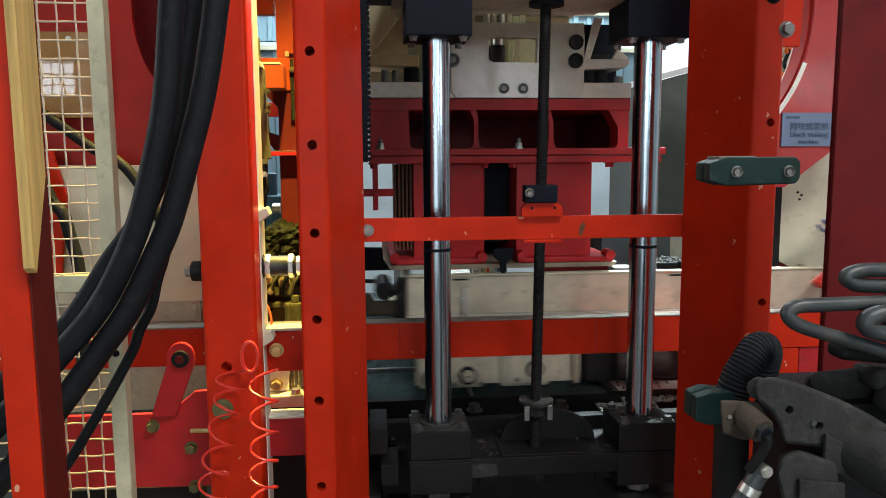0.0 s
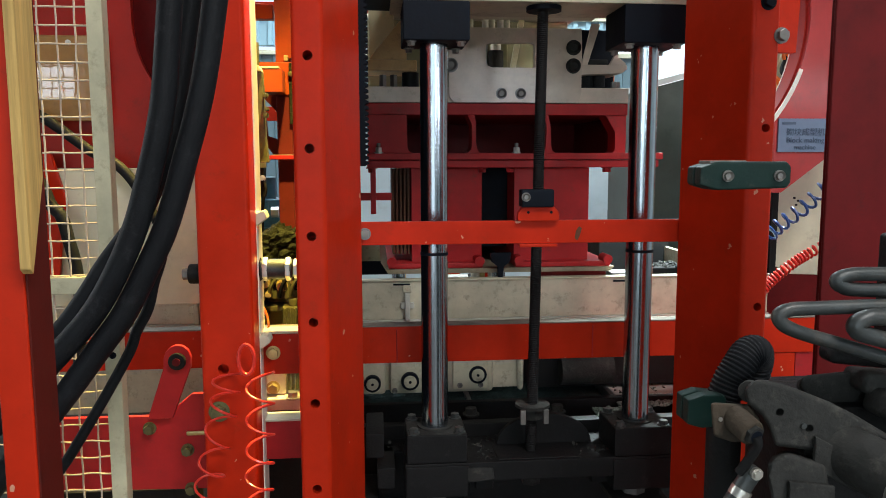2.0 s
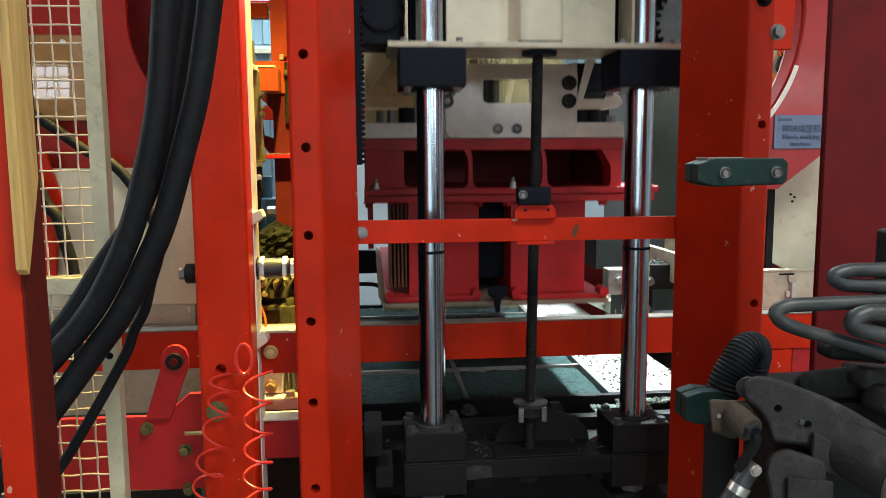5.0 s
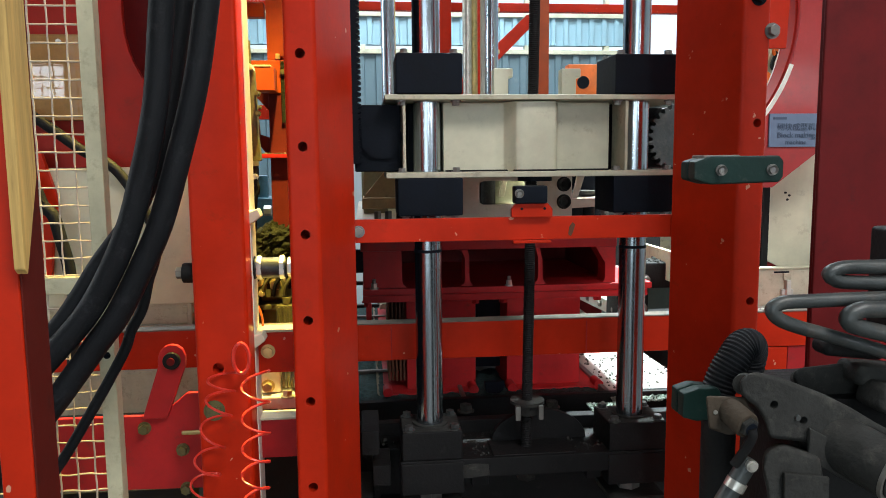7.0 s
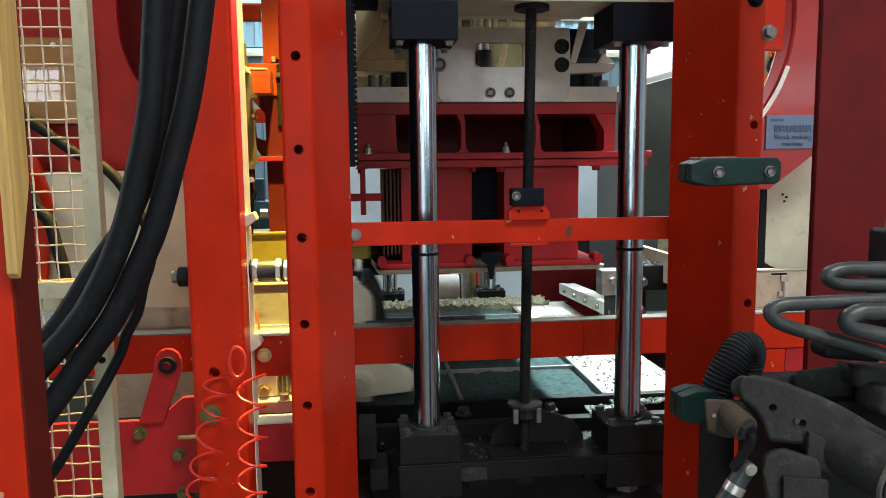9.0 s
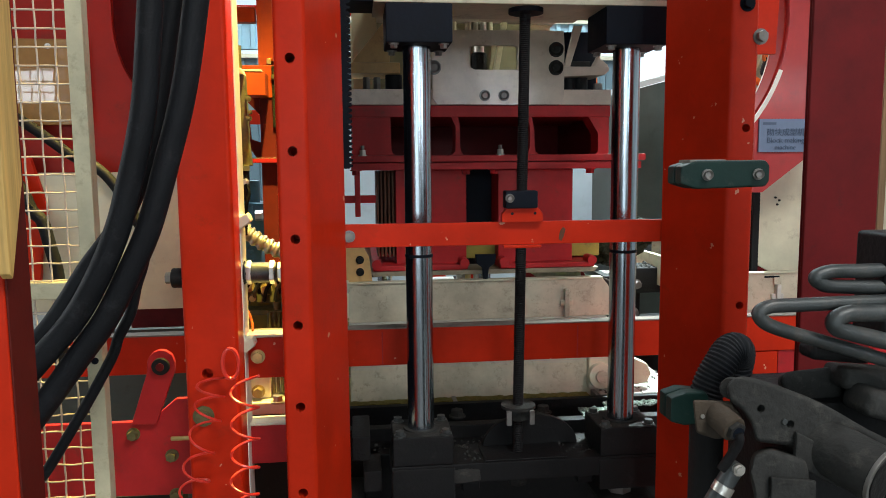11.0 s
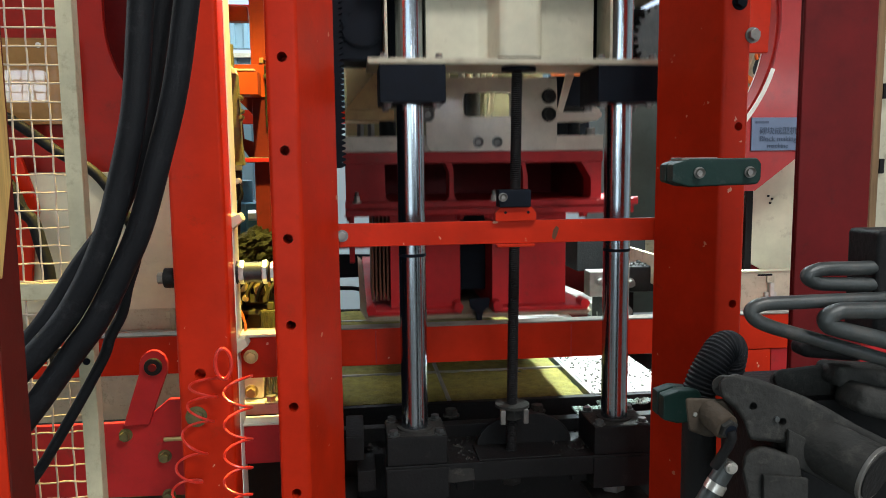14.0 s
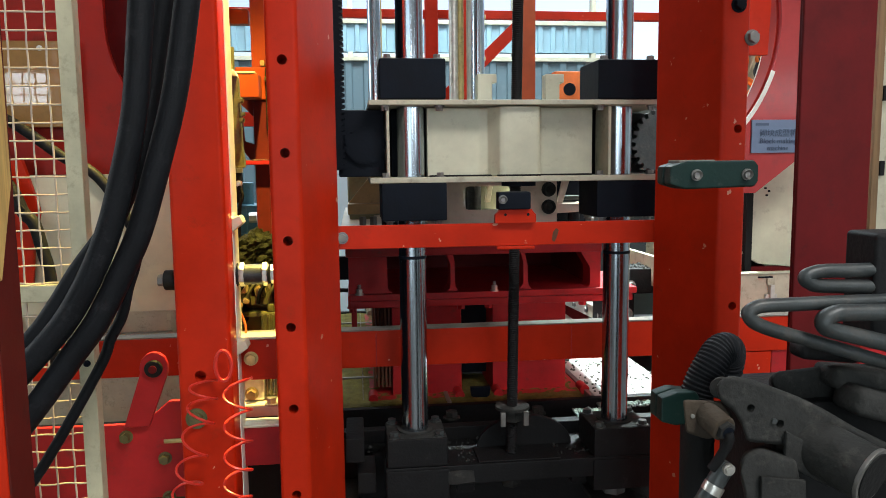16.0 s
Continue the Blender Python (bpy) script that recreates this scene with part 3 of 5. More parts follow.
def crumbs(name, label, boxes, count, seed, mat, big=0.012):
    rnd = random.Random(seed)
    bm = bmesh.new()
    for k in range(count):
        x0, x1, y0, y1, z = boxes[k % len(boxes)]
        r = rnd.uniform(0.2, 1.0) ** 2 * big + 0.002
        n = bmesh.new()
        bmesh.ops.create_icosphere(n, subdivisions=1, radius=r)
        for v in n.verts:
            v.co *= rnd.uniform(0.7, 1.25)
        pour(bm, n, Matrix.Translation((rnd.uniform(x0, x1), rnd.uniform(y0, y1), z + r * 0.4)))
    return tagged(part(name, bm, mat), label, "debris", kind="stuff")


crumbs("concrete_crumbs", "scattered concrete crumbs on the mould edge", [(0.81, 1.1, 2.38, 3.4, 0.722)], 520, 5, CRUMB, 0.0036)
crumbs("concrete_spill", "pale green heap of spilled concrete beside the mould", [(0.80, 1.05, 2.30, 2.36, 0.70), (0.70, 0.80, 2.20, 2.30, 0.70)], 700, 6, SPILL, 0.0055)
crust = rough_slab(0.05, 1.0, 3.90, 4.12, 0.735, 0.022, 8, 0.011)
tagged(part("concrete_crust", crust, CRUST), "pale crusted concrete heaped along the mould rim", "debris", kind="stuff")
crumbs("concrete_lumps", "loose concrete lumps along the mould rim", [(0.1, 1.0, 3.88, 4.08, 0.735)], 160, 8, CRUST, 0.0055)

rail = thing("guide_rail", "bolted pale steel guide rail beside the mould", "rail")
bm = bmesh.new()
add_prism(bm, [(3.05, 0.872), (4.0, 0.826), (4.0, 0.768), (3.05, 0.812)], -0.015, 0.015, 0.003, m=Matrix.Translation((1.085, 0, 0)) @ Matrix.Rotation(radians(90), 4, "Z"))
part("bar", bm, GREY_PAINT, rail)
bm = bmesh.new()
add_prism(bm, [(3.05, 0.868), (4.0, 0.822), (4.0, 0.816), (3.05, 0.862)], -0.075, -0.016, 0.001, m=Matrix.Translation((1.085, 0, 0)) @ Matrix.Rotation(radians(90), 4, "Z"))
part("top_flange", bm, GREY_PAINT, rail)
for k in range(5):
    bolt_part((1.070, 3.12 + k * 0.19, 0.838 - k * 0.009), (-1, 0, 0), 0.011, rail, STEEL)

# ---- press head, built in its raised position ----
CARRIAGE_BACK = 2.13
head = thing("moving_press", "moving press head with cream carriage on the guide rods", "press head")
box_part("carriage_plate", (0.05, 0.87, 1.925, 4.3, 2.105, 2.118), CREAM_DIRTY, head, 0.002, "cream upper carriage plate")
box_part("carriage_plate", (0.05, 0.87, 1.925, CARRIAGE_BACK, 1.905, 1.920), CREAM_DIRTY, head, 0.003, "cream lower carriage plate with dirt along its edge")
# rounded web of the carriage
bm = bmesh.new()
add_column(bm, [(0.205, 1.992), (0.345, 1.992), (0.368, 1.985), (0.383, 1.966), (0.394, 1.950), (0.410, 1.945), (0.495, 1.945), (0.503, 1.950), (0.506, 1.975), (0.514, 1.992), (0.660, 1.992), (0.660, 2.25), (0.205, 2.25)], 1.9195, 2.1035, 0.004, 2)
part("carriage_web", bm, CREAM, head, "cream cast web with a proud middle box")
for x0, x1 in ((0.21, 0.38), (0.388, 0.50), (0.512, 0.655)):
    box_part("grime_line", (x0, x1, 1.930 if x0 > 0.385 and x1 < 0.51 else 1.975, 1.993, 1.9195, 1.9245), SOOT, head, 0.001)
for x in (0.162, 0.735):
    for z0, z1 in ((1.807, 1.905), (2.120, 2.222)):
        block = box_part("slide_bearing", (x - 0.083, x + 0.087, 1.925, 2.09, z0, z1), BLACK, head, 0.004, "black slide bearing block")
        up = z0 > 2
        for dx in (-0.062, 0.066):
            for dy in (1.945, 2.07):
                bolt_part((x + dx, dy, z1 if up else z0), UP if up else DOWN, 0.010, head, STEEL, 0.012)
    for dx in (-0.07, 0.072):
        bolt_part((x + dx, 1.945, 1.920), UP, 0.010, head, STEEL, 0.012)
        bolt_part((x + dx, 1.945, 2.103), DOWN, 0.010, head, STEEL, 0.012)
    box_part("bearing_sleeve", (x - 0.05, x + 0.05, 2.045, 2.14, 1.92, 2.103), BLACK, head, 0.004)
box_part("end_plate", (0.095, 0.103, 1.94, 2.2, 1.92, 2.103), CREAM_DIRTY, head, 0.002)
box_part("end_plate", (0.686, 0.695, 1.94, 2.2, 1.92, 2.103), CREAM_DIRTY, head, 0.002)
bm = bmesh.new()
add_box(bm, -0.03, 0.092, 2.0, 2.16, 1.922, 2.098, 0.004)
add_cyl(bm, (0.040, 1.990, 2.01), (0.040, 2.002, 2.01), 0.055, 28)
for k in range(8):
    add_cyl(bm, (0.040 + 0.046 * math.cos(k * math.pi / 4), 1.986, 2.01 + 0.046 * math.sin(k * math.pi / 4)), (0.040 + 0.046 * math.cos(k * math.pi / 4), 1.992, 2.01 + 0.046 * math.sin(k * math.pi / 4)), 0.005, 6)
part("drive_box", bm, BLACK, head, "black gear drive box")
gear = bmesh.new()
outline = []
for k in range(26):
    for q, rr in ((0.0, 0.088), (0.35, 0.088), (0.5, 0.10), (0.85, 0.10)):
        a = 2 * math.pi * (k + q) / 26
        outline.append((0.925 + rr * math.cos(a), 2.01 + rr * math.sin(a)))
add_prism(gear, outline, 2.13, 2.16)
part("gear", gear, PIPE_M, head, "bright-edged steel toothed gear")
# Dark box added for the darkness behind the gear.
box_part("gear_case", (0.79, 1.02, 2.17, 2.21, 1.922, 2.10), SOOT, head, 0.004)
cyl_part("plate_washer", (0.452, 1.985, 1.893), (0.452, 1.985, 1.905), 0.046, BLACK, head, seg=28)
for x in (0.380, 0.575):
    plate_part("hook_bracket", [(x - 0.02, 2.12), (x + 0.022, 2.12), (x + 0.022, 2.18), (x + 0.035, 2.18), (x + 0.035, 2.205), (x - 0.02, 2.205)], 2.10, 2.14, CREAM, head, 0.003, "cream hook bracket")
# cream bracket plate with a rounded window
bm = bmesh.new()
for pts in (
    [(0.262, 1.692), (0.655, 1.692), (0.672, 1.700), (0.680, 1.720), (0.680, 1.803), (0.246, 1.803), (0.246, 1.712)],
    [(0.246, 1.803), (0.384, 1.803), (0.372, 1.809), (0.365, 1.820), (0.364, 1.866), (0.370, 1.876), (0.384, 1.881), (0.246, 1.881)],
    [(0.525, 1.803), (0.680, 1.803), (0.680, 1.881), (0.513, 1.881), (0.522, 1.878), (0.525, 1.869)],
    [(0.246, 1.881), (0.680, 1.881), (0.677, 1.928), (0.248, 1.928)],
):
    add_prism(bm, pts, 2.425, 2.45, 0)
part("bracket_plate", bm, HEAD_CREAM, head, "cream bracket plate with a rounded window and two cap screws")
for x in (0.416, 0.479):
    socket_part((x, 2.425, 1.7205), FRONT, 0.014, head, STEEL)
for z in (1.81, 1.868):
    socket_part((0.652, 2.425, z), FRONT, 0.019, head, GREASE)
socket_part((0.251, 2.425, 1.809), FRONT, 0.018, head, STEEL)
box_part("crossbeam", (-0.02, 0.845, 3.25, 3.29, 1.742, 2.10), KHAKI, head, 0.003, "khaki crossbeam plate")
cyl_part("pump_body", (0.474, 2.9, 1.742), (0.474, 2.9, 1.925), 0.030, GREASE, head, bevel=0.005)
cyl_part("pump_cap", (0.474, 2.9, 1.925), (0.474, 2.9, 1.95), 0.020, ZINC, head, bevel=0.003)
cyl_part("pump_pipe", (0.436, 2.9, 1.742), (0.436, 2.9, 1.945), 0.008, ZINC, head)
plate_part("diagonal_stay", [(0.590, 2.10), (0.613, 2.10), (0.560, 1.80), (0.538, 1.80)], 3.0, 3.02, GUARD_CREAM, head, 0.002)
box_part("stay_web", (0.508, 0.548, 3.05, 3.09, 1.742, 2.10), KHAKI, head, 0.002)
for x, m in ((0.385, CREAM), (0.445, ZINC), (0.470, CREAM), (0.505, ZINC), (0.530, CREAM)):
    cyl_part("feed_pipe", (x, 2.98, 1.97), (x, 2.98, 2.10), 0.013, m, head)
# ochre gusset bracket on rubber mounts
plate_part("gusset_plate", [(-0.012, 1.83), (0.090, 1.953), (0.112, 1.953), (0.112, 1.83)], 2.47, 2.485, OCHRE, head, 0.002, "ochre triangular gusset plate")
box_part("gusset_flange", (-0.014, 0.145, 2.46, 2.62, 1.794, 1.829), OCHRE, head, 0.004, "ochre bracket flange")
box_part("gusset_web", (0.104, 0.112, 2.486, 2.62, 1.83, 1.95), OCHRE, head, 0.002)
box_part("gusset_back", (-0.012, 0.085, 2.98, 3.0, 1.742, 2.10), KHAKI, head, 0.003)
cyl_part("rubber_mount", (0.126, 2.52, 1.742), (0.126, 2.52, 1.794), 0.028, RUBBER, head)
for x in (0.035, 0.070):
    bolt_part((x, 2.49, 1.742), UP, 0.013, head, STEEL, 0.042)
# open cream bracket with slanted struts
plate_part("strut", [(0.722, 1.951), (0.751, 1.951), (0.709, 1.815), (0.690, 1.815)], 2.46, 2.475, HEAD_CREAM, head, 0.002, "slanted cream strut")
plate_part("strut", [(0.802, 1.853), (0.815, 1.853), (0.797, 1.815), (0.782, 1.815)], 2.46, 2.475, HEAD_CREAM, head, 0.002, "slanted cream strut")
plate_part("strut_fin", [(0.812, 1.853), (0.845, 1.828), (0.845, 1.815), (0.798, 1.815)], 2.477, 2.487, HEAD_CREAM, head, 0.002)
plate_part("strut_flange", [(0.687, 1.785), (0.827, 1.792), (0.843, 1.806), (0.843, 1.819), (0.687, 1.819)], 2.455, 2.62, HEAD_CREAM, head, 0.003, "cream bracket flange")
# Black sheet stands in for the shade in the open bracket.
box_part("hollow_back", (0.70, 0.845, 2.60, 2.62, 1.742, 1.955), BLACK, head, 0.002)
box_part("strut_ledge", (0.703, 0.791, 2.50, 2.6, 1.826, 1.842), GREASE, head, 0.002)
for x in (0.722, 0.763):
    cyl_part("rubber_mount", (x, 2.52, 1.742), (x, 2.52, 1.788), 0.024, RUBBER, head)
bolt_part((0.818, 2.5, 1.742), UP, 0.016, head, STEEL, 0.026)
box_part("top_plate", (-0.042, 0.845, 2.44, 3.9, 1.692, 1.742), HEAD_CREAM, head, 0.003, "cream top plate with dark grime on its lower edge")
box_part("upper_chord", (-0.025, 0.845, 2.445, 3.9, 1.653, 1.691), RED_DULL, head, 0.003)
box_part("lower_flange", (-0.020, 0.966, 2.43, 3.9, 1.508, 1.530), RED_DULL, head, 0.003)
box_part("lower_flange", (-0.020, 0.955, 2.44, 3.9, 1.482, 1.506), RED_DULL, head, 0.003)
for pts in (
    [(-0.016, 1.655), (-0.016, 1.53), (0.128, 1.53), (0.116, 1.537), (0.112, 1.548), (0.110, 1.655)],
    [(0.308, 1.655), (0.331, 1.655), (0.337, 1.632), (0.337, 1.565), (0.340, 1.545), (0.350, 1.53), (0.308, 1.53), (0.320, 1.540), (0.323, 1.556), (0.323, 1.623)],
    [(0.562, 1.655), (0.577, 1.655), (0.587, 1.612), (0.588, 1.556), (0.592, 1.540), (0.602, 1.53), (0.558, 1.53), (0.568, 1.542), (0.572, 1.556), (0.572, 1.623)],
    [(0.768, 1.655), (0.842, 1.655), (0.842, 1.53), (0.796, 1.53), (0.804, 1.537), (0.806, 1.548), (0.805, 1.599), (0.776, 1.647)],
):
    bm = bmesh.new()
    add_prism(bm, pts, 2.45, 2.53)
    part("rib", bm, RED_DULL, head)
# Darker red on back and ends paints in the shade of the recesses.
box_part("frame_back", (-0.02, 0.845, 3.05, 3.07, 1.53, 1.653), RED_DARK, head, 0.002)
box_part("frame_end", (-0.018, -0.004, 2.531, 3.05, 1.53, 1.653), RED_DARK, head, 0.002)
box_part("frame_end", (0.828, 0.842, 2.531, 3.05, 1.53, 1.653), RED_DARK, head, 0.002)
for x in (0.018, 0.470):
    bolt_part((x, 2.44, 1.530), UP, 0.011, head, ZINC, 0.018)
    cyl_part("stud", (x, 2.44, 1.53), (x, 2.44, 1.562), 0.006, STEEL, head)
for x in (0.455, 0.785, 0.90, -0.005, 0.36):
    bolt_part((x, 2.47, 1.482), DOWN, 0.014, head, RED_DULL, 0.016)
box_part("punch_column", (0.125, 0.365, 2.50, 3.9, 1.160, 1.482), RED_DULL, head, 0.004)
box_part("punch_column", (0.474, 0.735, 2.50, 3.9, 1.160, 1.482), RED_DULL, head, 0.004)
# Black box stands in for the shade in the gap between the columns.
box_part("punch_core", (0.366, 0.473, 2.62, 3.9, 1.20, 1.482), BLACK, head, 0.004, "black fill for the dark gap between the red columns")
for k in range(5):
    box_part("fin", (0.062 + k * 0.013, 0.069 + k * 0.013, 2.52, 2.75, 1.19, 1.478), FIN_M, head, 0.001)
box_part("fin_stay", (-0.01, 0.008, 2.46, 2.5, 1.33, 1.482), RED_DULL, head, 0.002)
box_part("fin_stay", (-0.06, 0.06, 2.47, 2.49, 1.375, 1.40), RED_DULL, head, 0.002)
for x0, x1 in ((0.045, 0.362), (0.472, 0.80)):
    box_part("shoe_rail", (x0, x1, 2.45, 3.95, 1.148, 1.166), RED_DULL, head, 0.004)
    for x in (x0 + 0.012, x1 - 0.012):
        cyl_part("shoe_pin", (x, 2.44, 1.172), (x, 2.5, 1.172), 0.016, RED_DULL, head)
bm = bmesh.new()
add_prism(bm, [(0.020, 1.170), (0.045, 1.131), (0.80, 1.131), (0.815, 1.147), (0.045, 1.147)], 2.452, 3.97, 0.002)
part("press_shoe", bm, SHOE_M, head, "stained pressing shoe plate")
plate_part("ejector_spike", [(0.385, 1.2), (0.455, 1.2), (0.450, 1.17), (0.43, 1.155), (0.425, 1.11), (0.412, 1.11), (0.408, 1.155), (0.388, 1.17)], 2.43, 2.45, BLACK, head, 0.002)

# toothed rack beside the column
rack = thing("toothed_rack", "black vertical toothed rack beside the red column", "rack")
bm = bmesh.new()
pts = [(-0.045, 1.49), (-0.020, 1.49)]
for k in range(110):
    z = 1.492 + k * 0.0145
    pts += [(-0.020, z), (-0.010, z + 0.004), (-0.010, z + 0.008), (-0.020, z + 0.012)]
pts += [(-0.045, 1.492 + 110 * 0.0145)]
add_prism(bm, pts, 1.99, 2.03)
part("rack_bar", bm, BLACK, rack)

# ---- feed boxes ----
feed_base = thing("base_feed_box", "cream base-mix feed box on rollers, stained along its edges", "feed box")
FY = 2.42
bm = bmesh.new()
add_box(bm, -0.088, 1.35, FY, FY + 0.02, 0.984, 1.112, 0.003)
part("front_wall", bm, CREAM_DIRTY, feed_base)
for dims in ((-0.088, -0.068, FY + 0.02, 3.9, 0.984, 1.112), (1.33, 1.35, FY + 0.02, 3.9, 0.984, 1.112), (-0.088, 1.35, 3.9, 3.92, 0.984, 1.112)):
    box_part("side_wall", dims, CREAM_DIRTY, feed_base, 0.003)
box_part("top_lip", (-0.088, 1.35, FY - 0.006, FY + 0.03, 1.112, 1.118), CREAM, feed_base, 0.002)
box_part("bottom_lip", (-0.088, 1.35, FY - 0.012, FY + 0.03, 0.970, 0.984), GREY_PAINT, feed_base, 0.002)
for x in (0.106, 0.905):
    box_part("latch", (x - 0.022, x + 0.022, FY - 0.012, FY, 1.022, 1.042), GREY_PAINT, feed_base, 0.003, "small toggle latch")
    box_part("latch_arm", (x - 0.008, x + 0.008, FY - 0.020, FY, 0.985, 1.075), GREY_PAINT, feed_base, 0.003)
    box_part("latch_keeper", (x - 0.014, x + 0.014, FY - 0.008, FY, 1.075, 1.098), CREAM_DIRTY, feed_base, 0.002)
box_part("slot_mark", (0.06, 0.115, FY - 0.002, FY + 0.005, 1.098, 1.104), BLACK, feed_base, 0.001)
box_part("slot_mark", (0.80, 0.87, FY - 0.002, FY + 0.005, 1.098, 1.104), BLACK, feed_base, 0.001)
for x0, x1 in ((-0.05, 0.032), (0.046, 0.175), (0.225, 0.395), (0.478, 0.50)):
    box_part("roller_bracket", (x0, x1, FY + 0.004, FY + 0.03, 0.728, 0.905), CREAM_DIRTY, feed_base, 0.012)
box_part("roller_beam", (-0.06, 0.50, FY + 0.03, FY + 0.06, 0.735, 0.97), CREAM_DIRTY, feed_base, 0.003)
box_part("roller_cover", (0.255, 0.375, FY - 0.008, FY + 0.004, 0.742, 0.865), CREAM, feed_base, 0.006)
for x, z, r in ((0.113, 0.775, 0.030), (0.343 - 0.003, 0.792, 0.030), (-0.012, 0.770, 0.028)):
    bm = bmesh.new()
    add_cyl(bm, (x, FY - 0.014, z), (x, FY + 0.01, z), r, 28, bevel=0.002)
    ring = part("roller_bearing", bm, BLACK, feed_base, "dark ringed roller bearing")
    cyl_part("bearing_cap", (x, FY - 0.017, z), (x, FY, z), r * 0.72, CREAM_DIRTY, ring, bevel=0.002)
    cyl_part("axle_end", (x, FY - 0.019, z), (x, FY, z), r * 0.16, BLACK, ring)
for x, z in ((0.280, 0.757), (0.350, 0.757), (0.062, 0.745), (0.160, 0.745)):
    socket_part((x, FY - 0.008, z), FRONT, 0.007, feed_base)
box_part("drive_cover", (0.52, 1.25, FY + 0.02, FY + 0.2, 0.73, 0.95), SOOT, feed_base, 0.01)
cyl_part("drive_motor", (0.62, FY, 0.80), (0.80, FY, 0.80), 0.052, GREASE, feed_base)
# dark wiper bracket at the leading end
plate_part("wiper_bracket", [(-0.125, 0.975), (-0.089, 0.975), (-0.089, 1.105), (-0.110, 1.105), (-0.125, 1.085)], FY + 0.002, FY + 0.05, SOOT, feed_base, 0.004, "dark stained end bracket")
plate_part("wiper_arm", [(-0.255, 0.985), (-0.126, 0.985), (-0.126, 1.030), (-0.190, 1.030), (-0.200, 1.055), (-0.240, 1.060), (-0.255, 1.045)], FY + 0.012, FY + 0.04, RUSTY, feed_base, 0.004, "brown stained wiper arm")
cyl_part("wiper_roller", (-0.165, FY + 0.005, 1.065), (-0.165, FY + 0.20, 1.065), 0.030, SOOT, feed_base, bevel=0.004)
bolt_part((-0.225, FY + 0.012, 1.022), FRONT, 0.013, feed_base, GREASE)
bolt_part((-0.107, FY + 0.002, 1.05), FRONT, 0.010, feed_base, GREASE)
# coiled air hoses that travel with the box
bm = bmesh.new()
add_tube(bm, helix(smooth_path([(1.310, FY - 0.05, 1.250), (1.357, FY - 0.05, 1.293), (1.430, FY - 0.05, 1.345), (1.501, FY - 0.05, 1.412), (1.62, FY - 0.05, 1.52)], 10), 0.023, 9.5), 0.005, 6)
part("air_hose", bm, COIL_BLUE, feed_base, "blue coiled air hose")
bm = bmesh.new()
add_tube(bm, helix(smooth_path([(1.29, FY - 0.06, 1.065), (1.337, FY - 0.06, 1.111), (1.405, FY - 0.06, 1.164), (1.475, FY - 0.06, 1.204), (1.62, FY - 0.06, 1.28)], 10), 0.015, 24), 0.0042, 6)
part("air_hose", bm, COIL_RED, feed_base, "red coiled air hose")

feed_face = thing("face_feed_box", "cream face-mix feed box with a roller arm", "feed box")
FL = -0.87
plate_part("front_wall", [(FL, 0.984), (0.03, 0.984), (0.03, 1.055), (-0.012, 1.112), (FL, 1.112)], FY, FY + 0.02, CREAM_DIRTY, feed_face, 0.003)
for dims in ((-0.03, -0.01, 2.68, 3.9, 0.984, 1.112), (FL, FL + 0.02, FY + 0.02, 3.9, 0.984, 1.112), (FL, 0.0, 3.9, 3.92, 0.984, 1.112)):
    box_part("side_wall", dims, CREAM_DIRTY, feed_face, 0.003)
box_part("top_lip", (FL, -0.014, FY - 0.006, FY + 0.03, 1.112, 1.118), CREAM, feed_face, 0.002)
box_part("bottom_lip", (FL, 0.0, FY - 0.012, FY + 0.03, 0.970, 0.984), GREY_PAINT, feed_face, 0.002)
for x in (-0.14, -0.62):
    box_part("latch", (x - 0.022, x + 0.022, FY - 0.012, FY, 1.022, 1.042), CREAM, feed_face, 0.003)
    box_part("latch_arm", (x - 0.008, x + 0.008, FY - 0.018, FY, 0.985, 1.08), CREAM_DIRTY, feed_face, 0.003)
plate_part("end_bracket", [(-0.90, 1.118), (-0.79, 1.118), (-0.80, 1.20), (-0.82, 1.235), (-0.90, 1.235)], FY + 0.02, FY + 0.03, OCHRE, feed_face, 0.002, "ochre end bracket with bolts")
for z in (1.15, 1.19):
    bolt_part((-0.83, FY + 0.02, z), FRONT, 0.010, feed_face, SOOT)
cyl_part("end_cylinder", (-0.885, FY + 0.01, 1.00), (-0.885, FY + 0.01, 1.085), 0.018, CREAM, feed_face, bevel=0.004)
cyl_part("end_cap", (-0.885, FY + 0.01, 1.088), (-0.885, FY + 0.01, 1.125), 0.018, ZINC, feed_face, bevel=0.004)
tube_part("orange_hose", [(-0.02, FY + 0.012, 1.115), (0.022, FY - 0.006, 1.09), (0.036, FY - 0.006, 1.04), (0.034, FY - 0.006, 0.99)], 0.0055, RUSTY, feed_face, "dark brown hose along the end", steps=8, seg=10)
tube_part("flexible_conduit", [(-1.22, FY, 1.33), (-1.18, FY, 1.285), (-1.12, FY, 1.245), (-1.05, FY, 1.215), (-0.98, FY, 1.20), (-0.89, FY + 0.02, 1.19)], 0.024, ZINC, feed_face, "ribbed silver conduit", steps=12, seg=14, ribs=0.12)
plate_part("wiper_flap", [(0.031, 0.985), (0.072, 0.985), (0.060, 1.06), (0.022, 1.118), (-0.008, 1.118), (0.031, 1.058)], FY + 0.004, FY + 0.30, SOOT, feed_face, 0.003, "dark rubber wiper at the leading end")
box_part("roller_beam", (FL, 0.02, FY + 0.01, FY + 0.04, 0.69, 0.90), CREAM_DIRTY, feed_face, 0.006)
